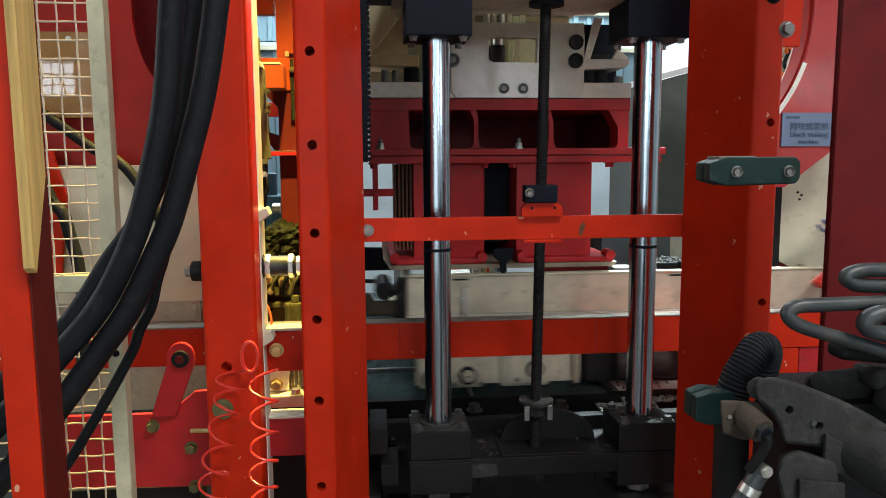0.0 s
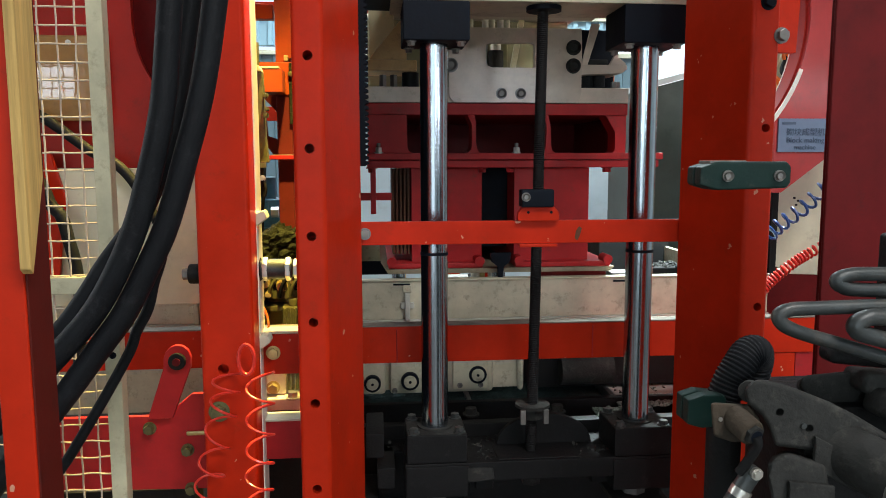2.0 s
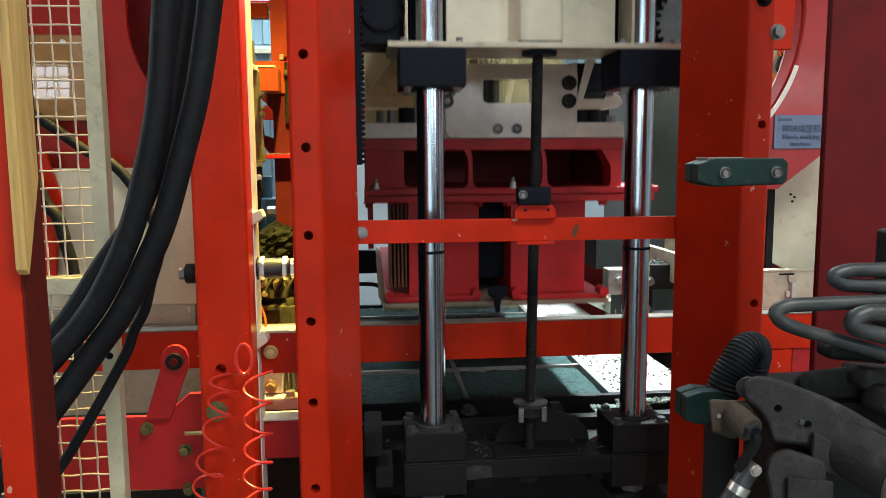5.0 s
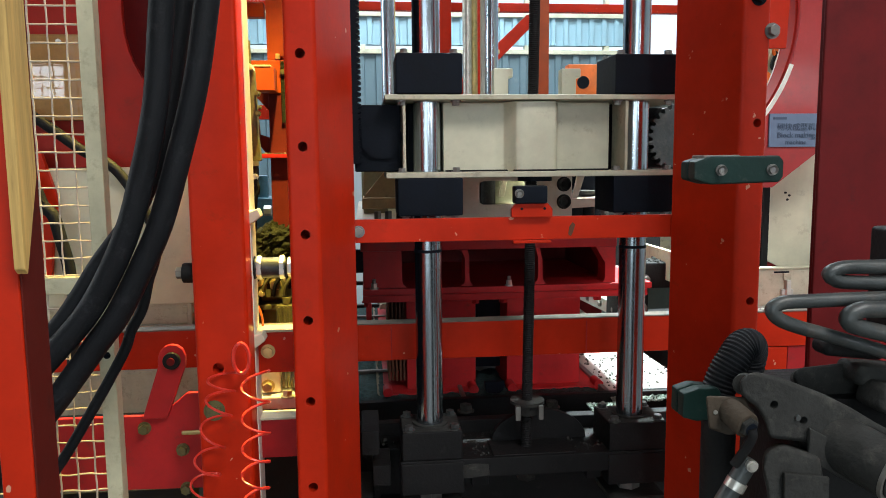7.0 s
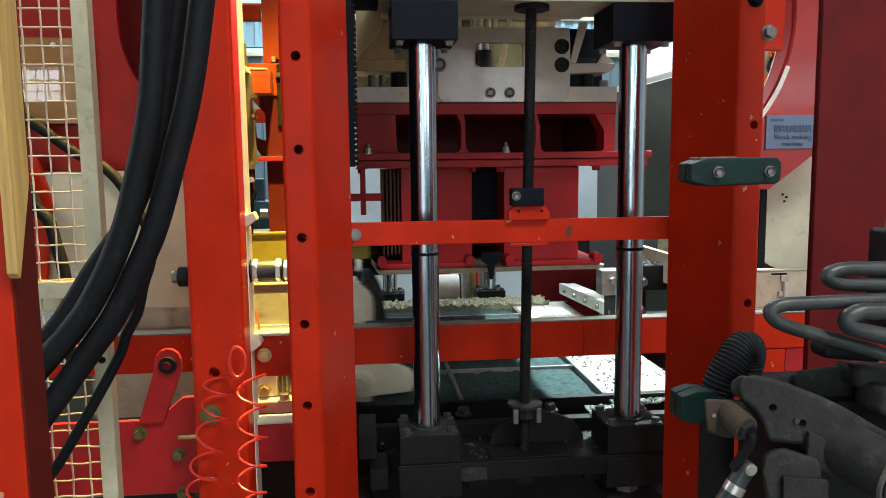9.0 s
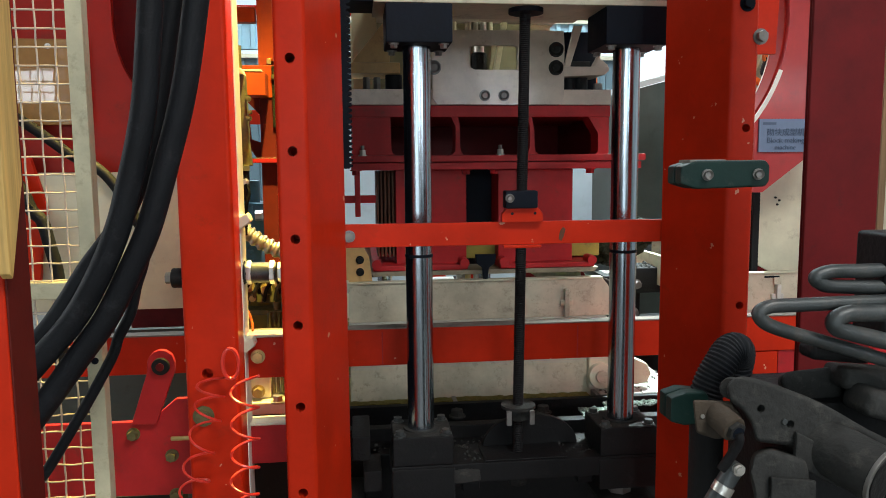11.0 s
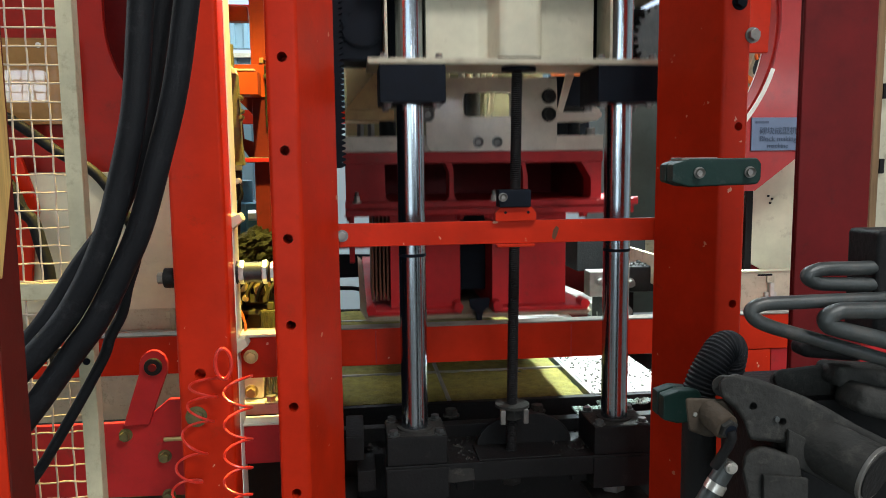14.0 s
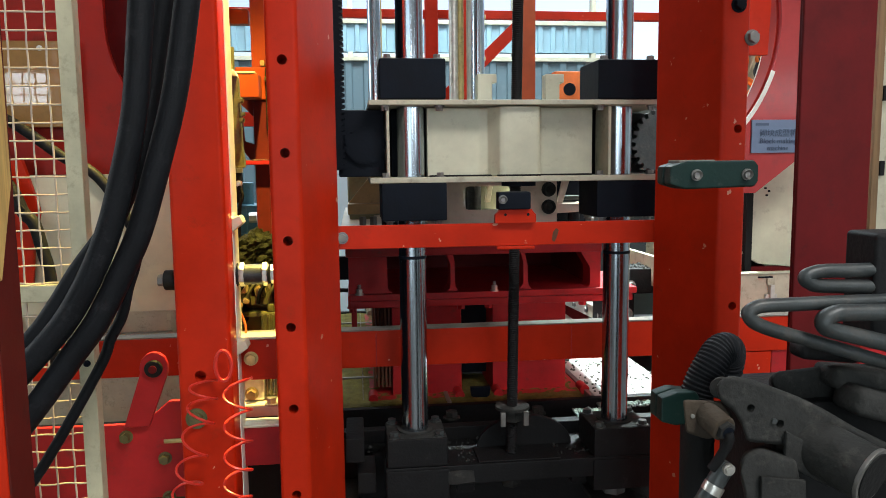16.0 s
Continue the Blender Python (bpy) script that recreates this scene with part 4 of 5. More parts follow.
plate_part("roller_arm", [(-0.06, 0.90), (0.06, 0.85), (0.15, 0.81), (0.165, 0.775), (0.15, 0.740), (0.0, 0.728), (-0.06, 0.728)], FY - 0.008, FY + 0.04, CREAM, feed_face, 0.008, "cream roller arm with a round boss")
cyl_part("roller_boss", (-0.02, FY - 0.03, 0.778), (-0.02, FY, 0.778), 0.045, CREAM, feed_face, bevel=0.006)
cyl_part("axle_end", (-0.02, FY - 0.04, 0.778), (-0.02, FY, 0.778), 0.022, CREAM_DIRTY, feed_face, bevel=0.003)
box_part("chain_guard", (-0.70, 0.02, 2.56, 2.75, 1.172, 1.268), CHAIN_GUARD, feed_face, 0.004, "olive chain guard box")
box_part("guard_lip", (-0.70, 0.02, 2.553, 2.60, 1.262, 1.271), CHAIN_GUARD, feed_face, 0.002)
box_part("guard_foot", (-0.68, -0.03, 2.60, 2.64, 1.118, 1.172), SOOT, feed_face, 0.003)

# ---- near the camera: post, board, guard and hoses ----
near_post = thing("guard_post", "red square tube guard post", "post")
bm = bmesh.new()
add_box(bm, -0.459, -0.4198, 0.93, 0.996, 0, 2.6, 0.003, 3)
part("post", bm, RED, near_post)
# Thin darker plate puts the shade on the post's right side into colour.
box_part("side_face", (-0.4195, -0.4170, 0.931, 0.995, 0, 2.6), RED_SHADED, near_post, 0.0008, "red post side with its shade put into the colour")
board = thing("timber_board", "pale timber board with a slanted end fixed to a red post", "board")
bm = bmesh.new()
add_prism(bm, [(0.914, 2.5), (0.962, 2.5), (0.962, 1.482), (0.920, 1.368), (0.912, 1.375)], 0.404, 0.4168, 0.0015, m=Matrix.Rotation(radians(90), 4, "Z"))
part("plank", bm, WOOD, board)

guard = thing("mesh_guard", "pale steel guard frame with woven wire mesh", "guard fence")
box_part("guard_post", (-0.536, -0.506, 1.50, 1.504, 0.0, 2.6), GUARD_CREAM, guard, 0.001, "pale angle-iron post with chipped paint")
box_part("post_flange", (-0.510, -0.506, 1.504, 1.532, 0.0, 2.6), GUARD_CREAM, guard, 0.001)
box_part("guard_rail", (-1.3, -0.535, 1.505, 1.53, 1.243, 1.276), GUARD_CREAM, guard, 0.003)
bolt_part((-0.520, 1.5, 1.12), FRONT, 0.005, guard, BLACK)
PITCH = 0.0344


def weave(horizontal, at, z0, z1):
    bm = bmesh.new()
    path = []
    steps = 72 if horizontal else 110
    for i in range(steps + 1):
        f = i / steps
        if horizontal:
            x = -1.25 + f * 0.716
            w = math.sin(math.pi * (x + 0.563) / PITCH + math.pi * round(at / PITCH))
            path.append(Vector((x, 1.518 + 0.0018 * w, at + 0.0006 * w)))
        else:
            z = z0 + f * (z1 - z0)
            w = math.sin(math.pi * (z - 1.514) / PITCH + math.pi * round(at / PITCH))
            path.append(Vector((at + 0.0013 * w, 1.518 - 0.0018 * w, z)))
    add_tube(bm, path, 0.0019, 6)
    return part("wire", bm, WIRE, guard)


for z0, z1, zs in ((1.262, 2.58, [1.279 + k * PITCH for k in range(38)]), (0.12, 1.258, [1.076 + (4 - k) * PITCH for k in range(31)])):
    for k in range(20):
        weave(False, -0.563 - k * PITCH, z0, z1)
    for z in zs:
        weave(True, z, z0, z1)


def hose(points, r, label):
    g = thing("hydraulic_hose", label, "hose", "black hoses beside the guard")
    tube_part("hose_body", points, r, RUBBER, g, steps=16, seg=20)
    return g


hose([(-0.285, 1.25, 2.05), (-0.316, 1.25, 1.759), (-0.331, 1.25, 1.619), (-0.344, 1.25, 1.548), (-0.363, 1.25, 1.474), (-0.385, 1.25, 1.401), (-0.417, 1.25, 1.328), (-0.461, 1.25, 1.254), (-0.522, 1.25, 1.185), (-0.64, 1.26, 1.06), (-0.80, 1.28, 0.90), (-0.95, 1.3, 0.6), (-1.0, 1.3, 0.02)], 0.0200, "thick black rubber hydraulic hose hanging in a bend")
hose([(-0.205, 1.27, 2.05), (-0.250, 1.27, 1.764), (-0.276, 1.27, 1.621), (-0.307, 1.27, 1.510), (-0.342, 1.27, 1.399), (-0.377, 1.27, 1.325), (-0.418, 1.27, 1.249), (-0.462, 1.27, 1.190), (-0.518, 1.27, 1.115), (-0.595, 1.27, 1.018), (-0.72, 1.28, 0.86), (-0.86, 1.33, 0.6), (-0.92, 1.36, 0.02)], 0.0205, "thick black rubber hydraulic hose hanging in a bend")
hose([(-0.255, 1.31, 2.05), (-0.296, 1.31, 1.772), (-0.309, 1.31, 1.699), (-0.323, 1.31, 1.624), (-0.345, 1.31, 1.520), (-0.374, 1.31, 1.453), (-0.405, 1.31, 1.396), (-0.457, 1.31, 1.328), (-0.498, 1.31, 1.266), (-0.542, 1.31, 1.210), (-0.68, 1.33, 1.07), (-0.9, 1.42, 0.6), (-0.95, 1.42, 0.015)], 0.0165, "black rubber hose behind two thicker ones")
hose([(-0.345, 1.36, 1.60), (-0.360, 1.36, 1.460), (-0.370, 1.36, 1.385), (-0.378, 1.36, 1.333), (-0.393, 1.36, 1.288), (-0.406, 1.36, 1.239), (-0.428, 1.36, 1.198), (-0.450, 1.36, 1.146), (-0.55, 1.36, 0.98), (-0.80, 1.40, 0.6), (-0.86, 1.42, 0.01)], 0.0095, "thin black rubber hose drooping past the guard")

# ---- left side of the machine ----
side = thing("machine_casing", "red plate side frame with an arched cut-out and cream panels", "machine frame")
arch = [(-1.4, 1.487), (-0.345, 1.487), (-0.345, 1.59), (-0.40, 1.585)] + [(-0.32 - 0.284 * math.sin(a), 1.86 - 0.284 * math.cos(a)) for a in [radians(15 + k * 7.5) for k in range(11)]] + [(-0.604, 2.6), (-1.4, 2.6)]
plate_part("arch_plate", arch, 2.00, 2.02, RED_DEEP, side, 0.002, "red plate with an arched cut-out")
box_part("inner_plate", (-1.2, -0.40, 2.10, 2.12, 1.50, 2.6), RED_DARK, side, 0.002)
box_part("guard_panel", (-1.33, -0.378, 1.955, 1.97, 1.136, 1.487), CREAM, side, 0.003, "cream sheet panel")
# Unseen plate added to keep the work lamp off the feed box.
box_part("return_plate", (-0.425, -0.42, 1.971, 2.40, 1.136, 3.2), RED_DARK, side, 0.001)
box_part("reflector_panel", (-1.2, -0.66, 1.97, 1.99, 1.605, 1.815), TAN, side, 0.003)
bolt_part((-0.749, 1.97, 1.797), FRONT, 0.005, side, ZINC)
tube_part("cable", [(-0.95, 1.93, 1.69), (-0.823, 1.93, 1.623), (-0.767, 1.93, 1.585), (-0.696, 1.93, 1.530), (-0.636, 1.93, 1.497), (-0.593, 1.935, 1.444), (-0.54, 1.94, 1.34)], 0.013, RUBBER, side, "black cable")
tube_part("cable", [(-0.86, 1.9, 1.53), (-0.806, 1.9, 1.450), (-0.785, 1.9, 1.398), (-0.762, 1.9, 1.370), (-0.748, 1.9, 1.310), (-0.735, 1.9, 1.245), (-0.732, 1.9, 1.150), (-0.74, 1.9, 1.0)], 0.015, RUBBER, side, "black cable")
plate_part("cable_gland", [(-0.83, 1.475), (-0.80, 1.445), (-0.775, 1.405), (-0.80, 1.395), (-0.83, 1.43)], 1.885, 1.915, RUBBER, side, 0.004, "black cable boot")
plate_part("red_strap", [(-0.840, 1.53), (-0.795, 1.525), (-0.765, 1.415), (-0.762, 1.395), (-0.780, 1.322), (-0.791, 1.210), (-0.840, 1.210)], 1.935, 1.95, RED, side, 0.002)
lower = thing("pivot_plate", "red pivot plate with a link arm and hex bolts", "bracket")
plate_part("base_plate", [(-0.86, 0.910), (-0.494, 0.908), (-0.432, 0.960), (-0.38, 0.960), (-0.38, 0.724), (-0.86, 0.735)], 1.75, 1.765, RED_DULL, lower, 0.003)
plate_part("link_arm", [(-0.532, 0.905), (-0.475, 0.905), (-0.428, 1.030), (-0.427, 1.052), (-0.433, 1.069), (-0.446, 1.079), (-0.460, 1.081), (-0.474, 1.076), (-0.485, 1.064), (-0.490, 1.047), (-0.490, 1.030)], 1.735, 1.749, RED_DULL, lower, 0.003)
bm = bmesh.new()
add_cyl(bm, (-0.457, 1.722, 1.044), (-0.457, 1.735, 1.044), 0.020, 24, bevel=0.003)
pin = part("pivot_pin", bm, SOOT, lower)
cyl_part("pin_centre", (-0.457, 1.718, 1.044), (-0.457, 1.723, 1.044), 0.009, RED_DARK, pin)
for x, z in ((-0.532, 0.879), (-0.447, 0.823), (-0.442, 0.727)):
    bolt_part((x, 1.75, z), FRONT, 0.0115, lower, OLIVE, 0.018)
bolt_part((-0.343, 1.62, 0.958), FRONT, 0.017, frame_thing, OLIVE, 0.012)
box_part("packing_strip", (-0.448, -0.40, 1.744, 1.75, 0.859, 0.870), BRASS, lower, 0.003)
box_part("under_rail", (-0.86, -0.44, 1.78, 1.86, 0.60, 0.715), SOOT, lower, 0.004)
skirt = thing("skirt_panel", "dark green-grey skirt panel behind the pivot plate", "panel")
box_part("sheet", (-1.4, -0.45, 2.60, 2.62, 0.0, 0.95), DARK_WALL, skirt, 0.003)
box_part("sheet_fold", (-1.4, -0.45, 2.585, 2.60, 0.935, 0.95), DARK_WALL, skirt, 0.002)
shaft = thing("cylinder_shaft", "black adjusting knob on a bright shaft with nuts", "shaft")
cyl_part("knob", (-0.405, 1.66, 1.258), (-0.378, 1.66, 1.258), 0.022, SOOT, shaft, bevel=0.004)
cyl_part("knob_end", (-0.418, 1.66, 1.258), (-0.405, 1.66, 1.258), 0.013, STEEL, shaft, seg=6)
cyl_part("shaft", (-0.38, 1.66, 1.258), (-0.30, 1.74, 1.258), 0.012, STEEL, shaft)
cyl_part("sleeve", (-0.31, 1.745, 1.254), (-0.262, 1.745, 1.254), 0.028, SOOT, shaft, bevel=0.003)
cyl_part("barrel", (-0.262, 1.745, 1.254), (-0.19, 1.745, 1.254), 0.024, PIPE_M, shaft, bevel=0.002)
for x, r in ((-0.258, 0.028), (-0.206, 0.028), (-0.188, 0.023)):
    cyl_part("nut", (x, 1.745, 1.254), (x + 0.012, 1.745, 1.254), r, ZINC, shaft, seg=6, bevel=0.002)
cyl_part("end_boss", (-0.178, 1.745, 1.256), (-0.150, 1.745, 1.256), 0.030, ORANGE, shaft, bevel=0.006)
coil = thing("coiled_air_hose", "red coiled air hose hanging in two strands beside a column", "air hose")
for strand in ([(-0.244, 1.565, 1.06), (-0.248, 1.565, 0.90), (-0.255, 1.565, 0.75), (-0.26, 1.565, 0.50)], [(-0.315, 1.585, 1.055), (-0.325, 1.58, 0.98), (-0.352, 1.58, 0.86), (-0.368, 1.58, 0.75), (-0.375, 1.58, 0.5)]):
    bm = bmesh.new()
    add_tube(bm, helix(smooth_path(strand, 12), 0.029, 7, 22), 0.0028, 6)
    part("coil", bm, COIL_RED, coil)
bm = bmesh.new()
add_tube(bm, [Vector((-0.275 + 0.017 * math.sin(a), 1.585, 1.082 + 0.033 * math.cos(a))) for a in [k * 0.35 for k in range(19)]], 0.0042, 6)
part("loop", bm, COIL_RED, coil)

# oily dirt heaped on the end of the chain guard
bm = bmesh.new()
n = bmesh.new()
bmesh.ops.create_icosphere(n, subdivisions=5, radius=1.0)
for v in n.verts:
    v.co *= 1 + 0.26 * noise.fractal(v.co * 3.5, 1.0, 2.0, 5)
pour(bm, n, Matrix.Translation((0.115, 2.63, 1.215)) @ Matrix.Rotation(radians(-25), 4, "Y") @ Matrix.Diagonal((0.12, 0.07, 0.075, 1)))
part("dirt_crust", bm, SLUDGE, feed_face, "oily crusted dirt on the chain guard")
# oily valves behind the gap
valves = thing("valve_bank", "oily olive and brass-coloured valve bank with fittings", "valves")
box_part("valve_mount", (-0.435, -0.22, 2.56, 2.585, 0.0, 1.165), CHAIN_GUARD, valves, 0.003, "oily mounting plate")
for x0, x1, z0, z1, m in ((-0.403, -0.345, 1.050, 1.144, OLIVE), (-0.345, -0.286, 1.044, 1.126, OLIVE), (-0.292, -0.234, 1.050, 1.155, OLIVE), (-0.362, -0.257, 1.144, 1.158, OLIVE), (-0.403, -0.345, 0.863, 0.945, OLIVE)):
    box_part("valve_body", (x0, x1, 2.50, 2.56, z0, z1), m, valves, 0.005)
for x, z in ((-0.368, 1.103), (-0.310, 1.091), (-0.263, 1.109)):
    bolt_part((x, 2.50, z), FRONT, 0.015, valves, BRASS, 0.022)
for k in range(4):
    a = -0.385 + k * 0.035
    tube_part("pipe", [(a, 2.475, 1.056), (a + 0.012, 2.468, 1.10), (a + 0.044, 2.475, 1.13), (a + 0.055, 2.48, 1.08)], 0.0065, OLIVE if k % 2 else SOOT, valves, steps=6, seg=8)
box_part("shelf", (-0.43, -0.222, 2.48, 2.56, 1.008, 1.026), OLIVE, valves, 0.003)
bm = bmesh.new()
add_box(bm, -0.305, -0.242, 2.455, 2.52, 0.962, 1.026, 0.004)
for k in range(4):
    add_box(bm, -0.305 + 0.006 + k * 0.015, -0.305 + 0.013 + k * 0.015, 2.449, 2.456, 0.968, 1.022, 0.002)
part("solenoid", bm, OLIVE, valves, "ribbed olive solenoid block")
cyl_part("solenoid_knob", (-0.273, 2.48, 1.026), (-0.273, 2.48, 1.052), 0.014, OLIVE, valves, bevel=0.004)
for x, z in ((-0.392, 1.082), (-0.374, 1.052), (-0.352, 1.066)):
    cyl_part("banjo_fitting", (x, 2.47, z), (x, 2.50, z), 0.012, OLIVE, valves, bevel=0.002)
    bolt_part((x, 2.47, z), FRONT, 0.008, valves, BRASS, 0.010)
tube_part("signal_hose", [(-0.272, 1.79, 1.165), (-0.262, 1.79, 1.145), (-0.256, 1.79, 1.120), (-0.258, 1.79, 1.095)], 0.0032, ORANGE, valves, "thin orange signal hose", steps=8, seg=8)
covers = thing("cover_blocks", "pale cover blocks with olive gaskets behind the red brace", "machine parts")
for dims in ((-0.30, -0.235, 1.93, 2.05, 0.895, 0.955), (-0.235, -0.17, 1.95, 2.05, 0.90, 0.985), (-0.30, -0.17, 1.90, 2.05, 0.86, 0.894)):
    box_part("cover_block", dims, EDGE_WHITE, covers, 0.006, "pale cover block")
for x0, x1, z0, z1 in ((-0.33, -0.305, 0.86, 0.91), (-0.345, -0.305, 0.955, 1.01)):
    box_part("valve_body", (x0, x1, 2.0, 2.06, z0, z1), OLIVE, covers, 0.005)
for k in range(5):
    box_part("gasket", (-0.232 + k * 0.011, -0.226 + k * 0.011, 1.935, 1.951, 0.905, 0.98), OLIVE, covers, 0.001)
bolt_part((-0.268, 1.93, 0.915), FRONT, 0.013, covers, BRASS, 0.02)
bolt_part((-0.215, 1.90, 0.894), UP, 0.013, covers, ZINC, 0.018)
box_part("cover_leg", (-0.34, -0.18, 1.97, 2.05, 0.0, 0.86), SOOT, covers, 0.004)
# Out of view behind the column; added to stop lamp light reaching the press.
lamp_hood = thing("lamp_hood", "unseen black sheets added to keep lamp light off the press", "lamp")
box_part("hood_side", (-0.072, -0.067, 1.82, 2.64, 0.75, 3.30), BLACK, lamp_hood, 0.001)
box_part("hood_top", (-0.34, -0.067, 1.82, 2.40, 3.30, 3.306), BLACK, lamp_hood, 0.001)
box_part("hood_stay", (-0.10, -0.067, 1.80, 1.83, 1.60, 1.64), BLACK, lamp_hood, 0.001)
cylinder = thing("air_cylinder", "olive steel cylinder bracket along a column", "air cylinder")
plate_part("bracket", [(-0.336, 1.50), (-0.301, 1.50), (-0.307, 1.57), (-0.311, 1.756), (-0.336, 1.77)], 2.20, 2.235, OLIVE, cylinder, 0.003)
box_part("bracket_edge", (-0.3365, -0.328, 2.192, 2.20, 1.50, 1.765), SLUDGE, cylinder, 0.001)
plate_part("bracket_cap", [(-0.34, 1.765), (-0.322, 1.757), (-0.312, 1.757), (-0.318, 1.772), (-0.34, 1.788)], 2.19, 2.24, CREAM, cylinder, 0.002, "pale worn bracket cap")
cyl_part("barrel", (-0.335, 2.23, 1.77), (-0.335, 2.23, 1.842), 0.012, OLIVE, cylinder)
for x, z, r in ((-0.304, 1.635, 0.008), (-0.300, 1.652, 0.006), (-0.304, 1.69, 0.008)):
    bolt_part((x, 2.2, z), FRONT, r * 0.8, cylinder, OLIVE, 0.016)
box_part("mount_arm", (-0.43, -0.33, 2.112, 2.205, 1.52, 1.54), OLIVE, cylinder, 0.002)
box_part("mount", (-0.335, -0.312, 2.19, 2.23, 1.40, 1.486), SOOT, cylinder, 0.004)
cyl_part("fitting", (-0.322, 2.2, 1.486), (-0.322, 2.2, 1.50), 0.016, ZINC, cylinder, seg=6)
bolt_part((-0.318, 2.19, 1.455), FRONT, 0.007, cylinder, ZINC, 0.014)
tube_part("oil_pipe", [(-0.318, 2.19, 1.45), (-0.310, 2.19, 1.42), (-0.318, 2.19, 1.39), (-0.325, 2.2, 1.30)], 0.005, SOOT, cylinder, steps=8, seg=8)
orange = thing("steel_stanchion", "orange-red rear steel post with a slotted plate and bracket", "machine frame")
box_part("post", (-0.322, -0.252, 2.612, 2.68, 1.727, 3.2), STANCHION, orange, 0.002)
# Lower post darker than the upper: lack of lamp light put into colour.
box_part("lower_post", (-0.322, -0.252, 2.590, 2.68, 0, 1.725), RED_SHADED, orange, 0.002, "red lower post with its shade put into the colour")
bm = bmesh.new()
for x0, x1, z0, z1 in ((-0.322, -0.281, 1.836, 3.2), (-0.261, -0.252, 1.836, 3.2), (-0.281, -0.261, 1.850, 3.2)):
    add_box(bm, x0, x1, 2.600, 2.612, z0, z1)
part("slotted_plate", bm, STANCHION, orange, "orange plate with a long slot")
# Dark strip stands in for the shade inside the slot.
bm = bmesh.new()
add_box(bm, -0.278, -0.266, 2.581, 2.5845, 1.628, 1.831, 0.0015)
part("slot", bm, SLUDGE, orange, "slot drawn as a dark strip")
bolt_part((-0.270, 2.581, 1.794), FRONT, 0.008, orange, OLIVE)
box_part("pad", (-0.294, -0.280, 2.585, 2.6, 1.838, 1.856), BRASS, orange, 0.002)
box_part("bracket_plate", (-0.375, -0.256, 2.585, 2.599, 1.727, 1.834), STANCHION, orange, 0.002)
box_part("bracket_arm", (-0.385, -0.290, 2.50, 2.585, 1.727, 1.802), STANCHION, orange, 0.003)
# Pale strip paints in the lit top edge of the arm.
box_part("arm_top", (-0.385, -0.300, 2.498, 2.585, 1.802, 1.809), CREAM, orange, 0.002, "top edge with lamp light put into its pale colour")
bm = bmesh.new()
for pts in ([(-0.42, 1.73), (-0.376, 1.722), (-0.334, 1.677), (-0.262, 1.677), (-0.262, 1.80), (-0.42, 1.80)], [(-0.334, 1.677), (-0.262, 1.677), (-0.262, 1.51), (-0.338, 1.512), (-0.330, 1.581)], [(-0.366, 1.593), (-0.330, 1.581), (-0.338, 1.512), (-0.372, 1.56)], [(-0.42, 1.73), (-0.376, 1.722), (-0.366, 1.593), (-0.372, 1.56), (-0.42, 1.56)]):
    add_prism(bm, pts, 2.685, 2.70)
# Gusset colour holds the shade that falls on it.
part("gusset", bm, RED_SHADED, orange, "red gusset plate with a cut-out")
box_part("cross_rail", (-0.40, -0.254, 2.56, 2.599, 1.510, 1.524), RED_DULL, orange, 0.002)
box_part("rail_dust", (-0.40, -0.254, 2.562, 2.599, 1.5245, 1.527), DUST, orange, 0.001)
box_part("cross_rail", (-1.2, -0.33, 2.62, 2.66, 1.98, 2.03), STANCHION, orange, 0.004)
motor = thing("blue_motor", "blue painted motor with an output nut", "motor")
box_part("body", (-0.62, -0.412, 3.2, 3.4, 1.02, 1.348), TEAL_M, motor, 0.02)
cyl_part("end_bell", (-0.47, 3.28, 1.34), (-0.47, 3.28, 1.44), 0.05, TEAL_M, motor, bevel=0.008)
box_part("terminal_box", (-0.44, -0.392, 3.17, 3.2, 1.215, 1.345), TEAL_M, motor, 0.004)
cyl_part("shaft_nut", (-0.425, 3.15, 1.295), (-0.395, 3.15, 1.295), 0.022, ZINC, motor, seg=6)
for z in (1.06, 1.10, 1.14, 1.18, 1.22):
    box_part("cooling_fin", (-0.60, -0.445, 3.185, 3.2, z, z + 0.008), TEAL_M, motor, 0.001)
box_part("pedestal", (-0.60, -0.43, 3.22, 3.38, 0.0, 1.02), SOOT, motor, 0.004)

# ---- right side of the machine ----
wing = thing("side_plate", "red side plate with a round cut-out and a blue sign", "machine frame")
cx, cz, cr = 0.866, 1.95, 0.515


def arc_line(r, a0=-42, a1=12, n=22):
    return [(cx + r * math.cos(radians(a0 + (a1 - a0) * k / (n - 1))), cz + r * math.sin(radians(a0 + (a1 - a0) * k / (n - 1)))) for k in range(n)]


plate_part("plate", arc_line(cr) + [(1.37, 2.6), (1.62, 2.6), (1.62, 1.60), (1.463, 1.515), (1.31, 1.40), (1.21, 1.40), (1.21, 1.58)], 2.30, 2.32, RED_WING, wing, 0.0, "red plate with a round cut-out")
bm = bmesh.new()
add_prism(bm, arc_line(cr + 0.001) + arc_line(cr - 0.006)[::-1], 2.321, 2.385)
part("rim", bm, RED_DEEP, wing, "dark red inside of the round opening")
for y, a0, a1 in ((2.294, -40, -18), (2.386, -40, -8)):
    bm = bmesh.new()
    add_prism(bm, arc_line(cr + 0.006, a0, a1) + arc_line(cr - 0.007, a0, a1)[::-1], y, y + 0.005)
    part("edge_strip", bm, EDGE_WHITE, wing, "pale edge of the round opening")
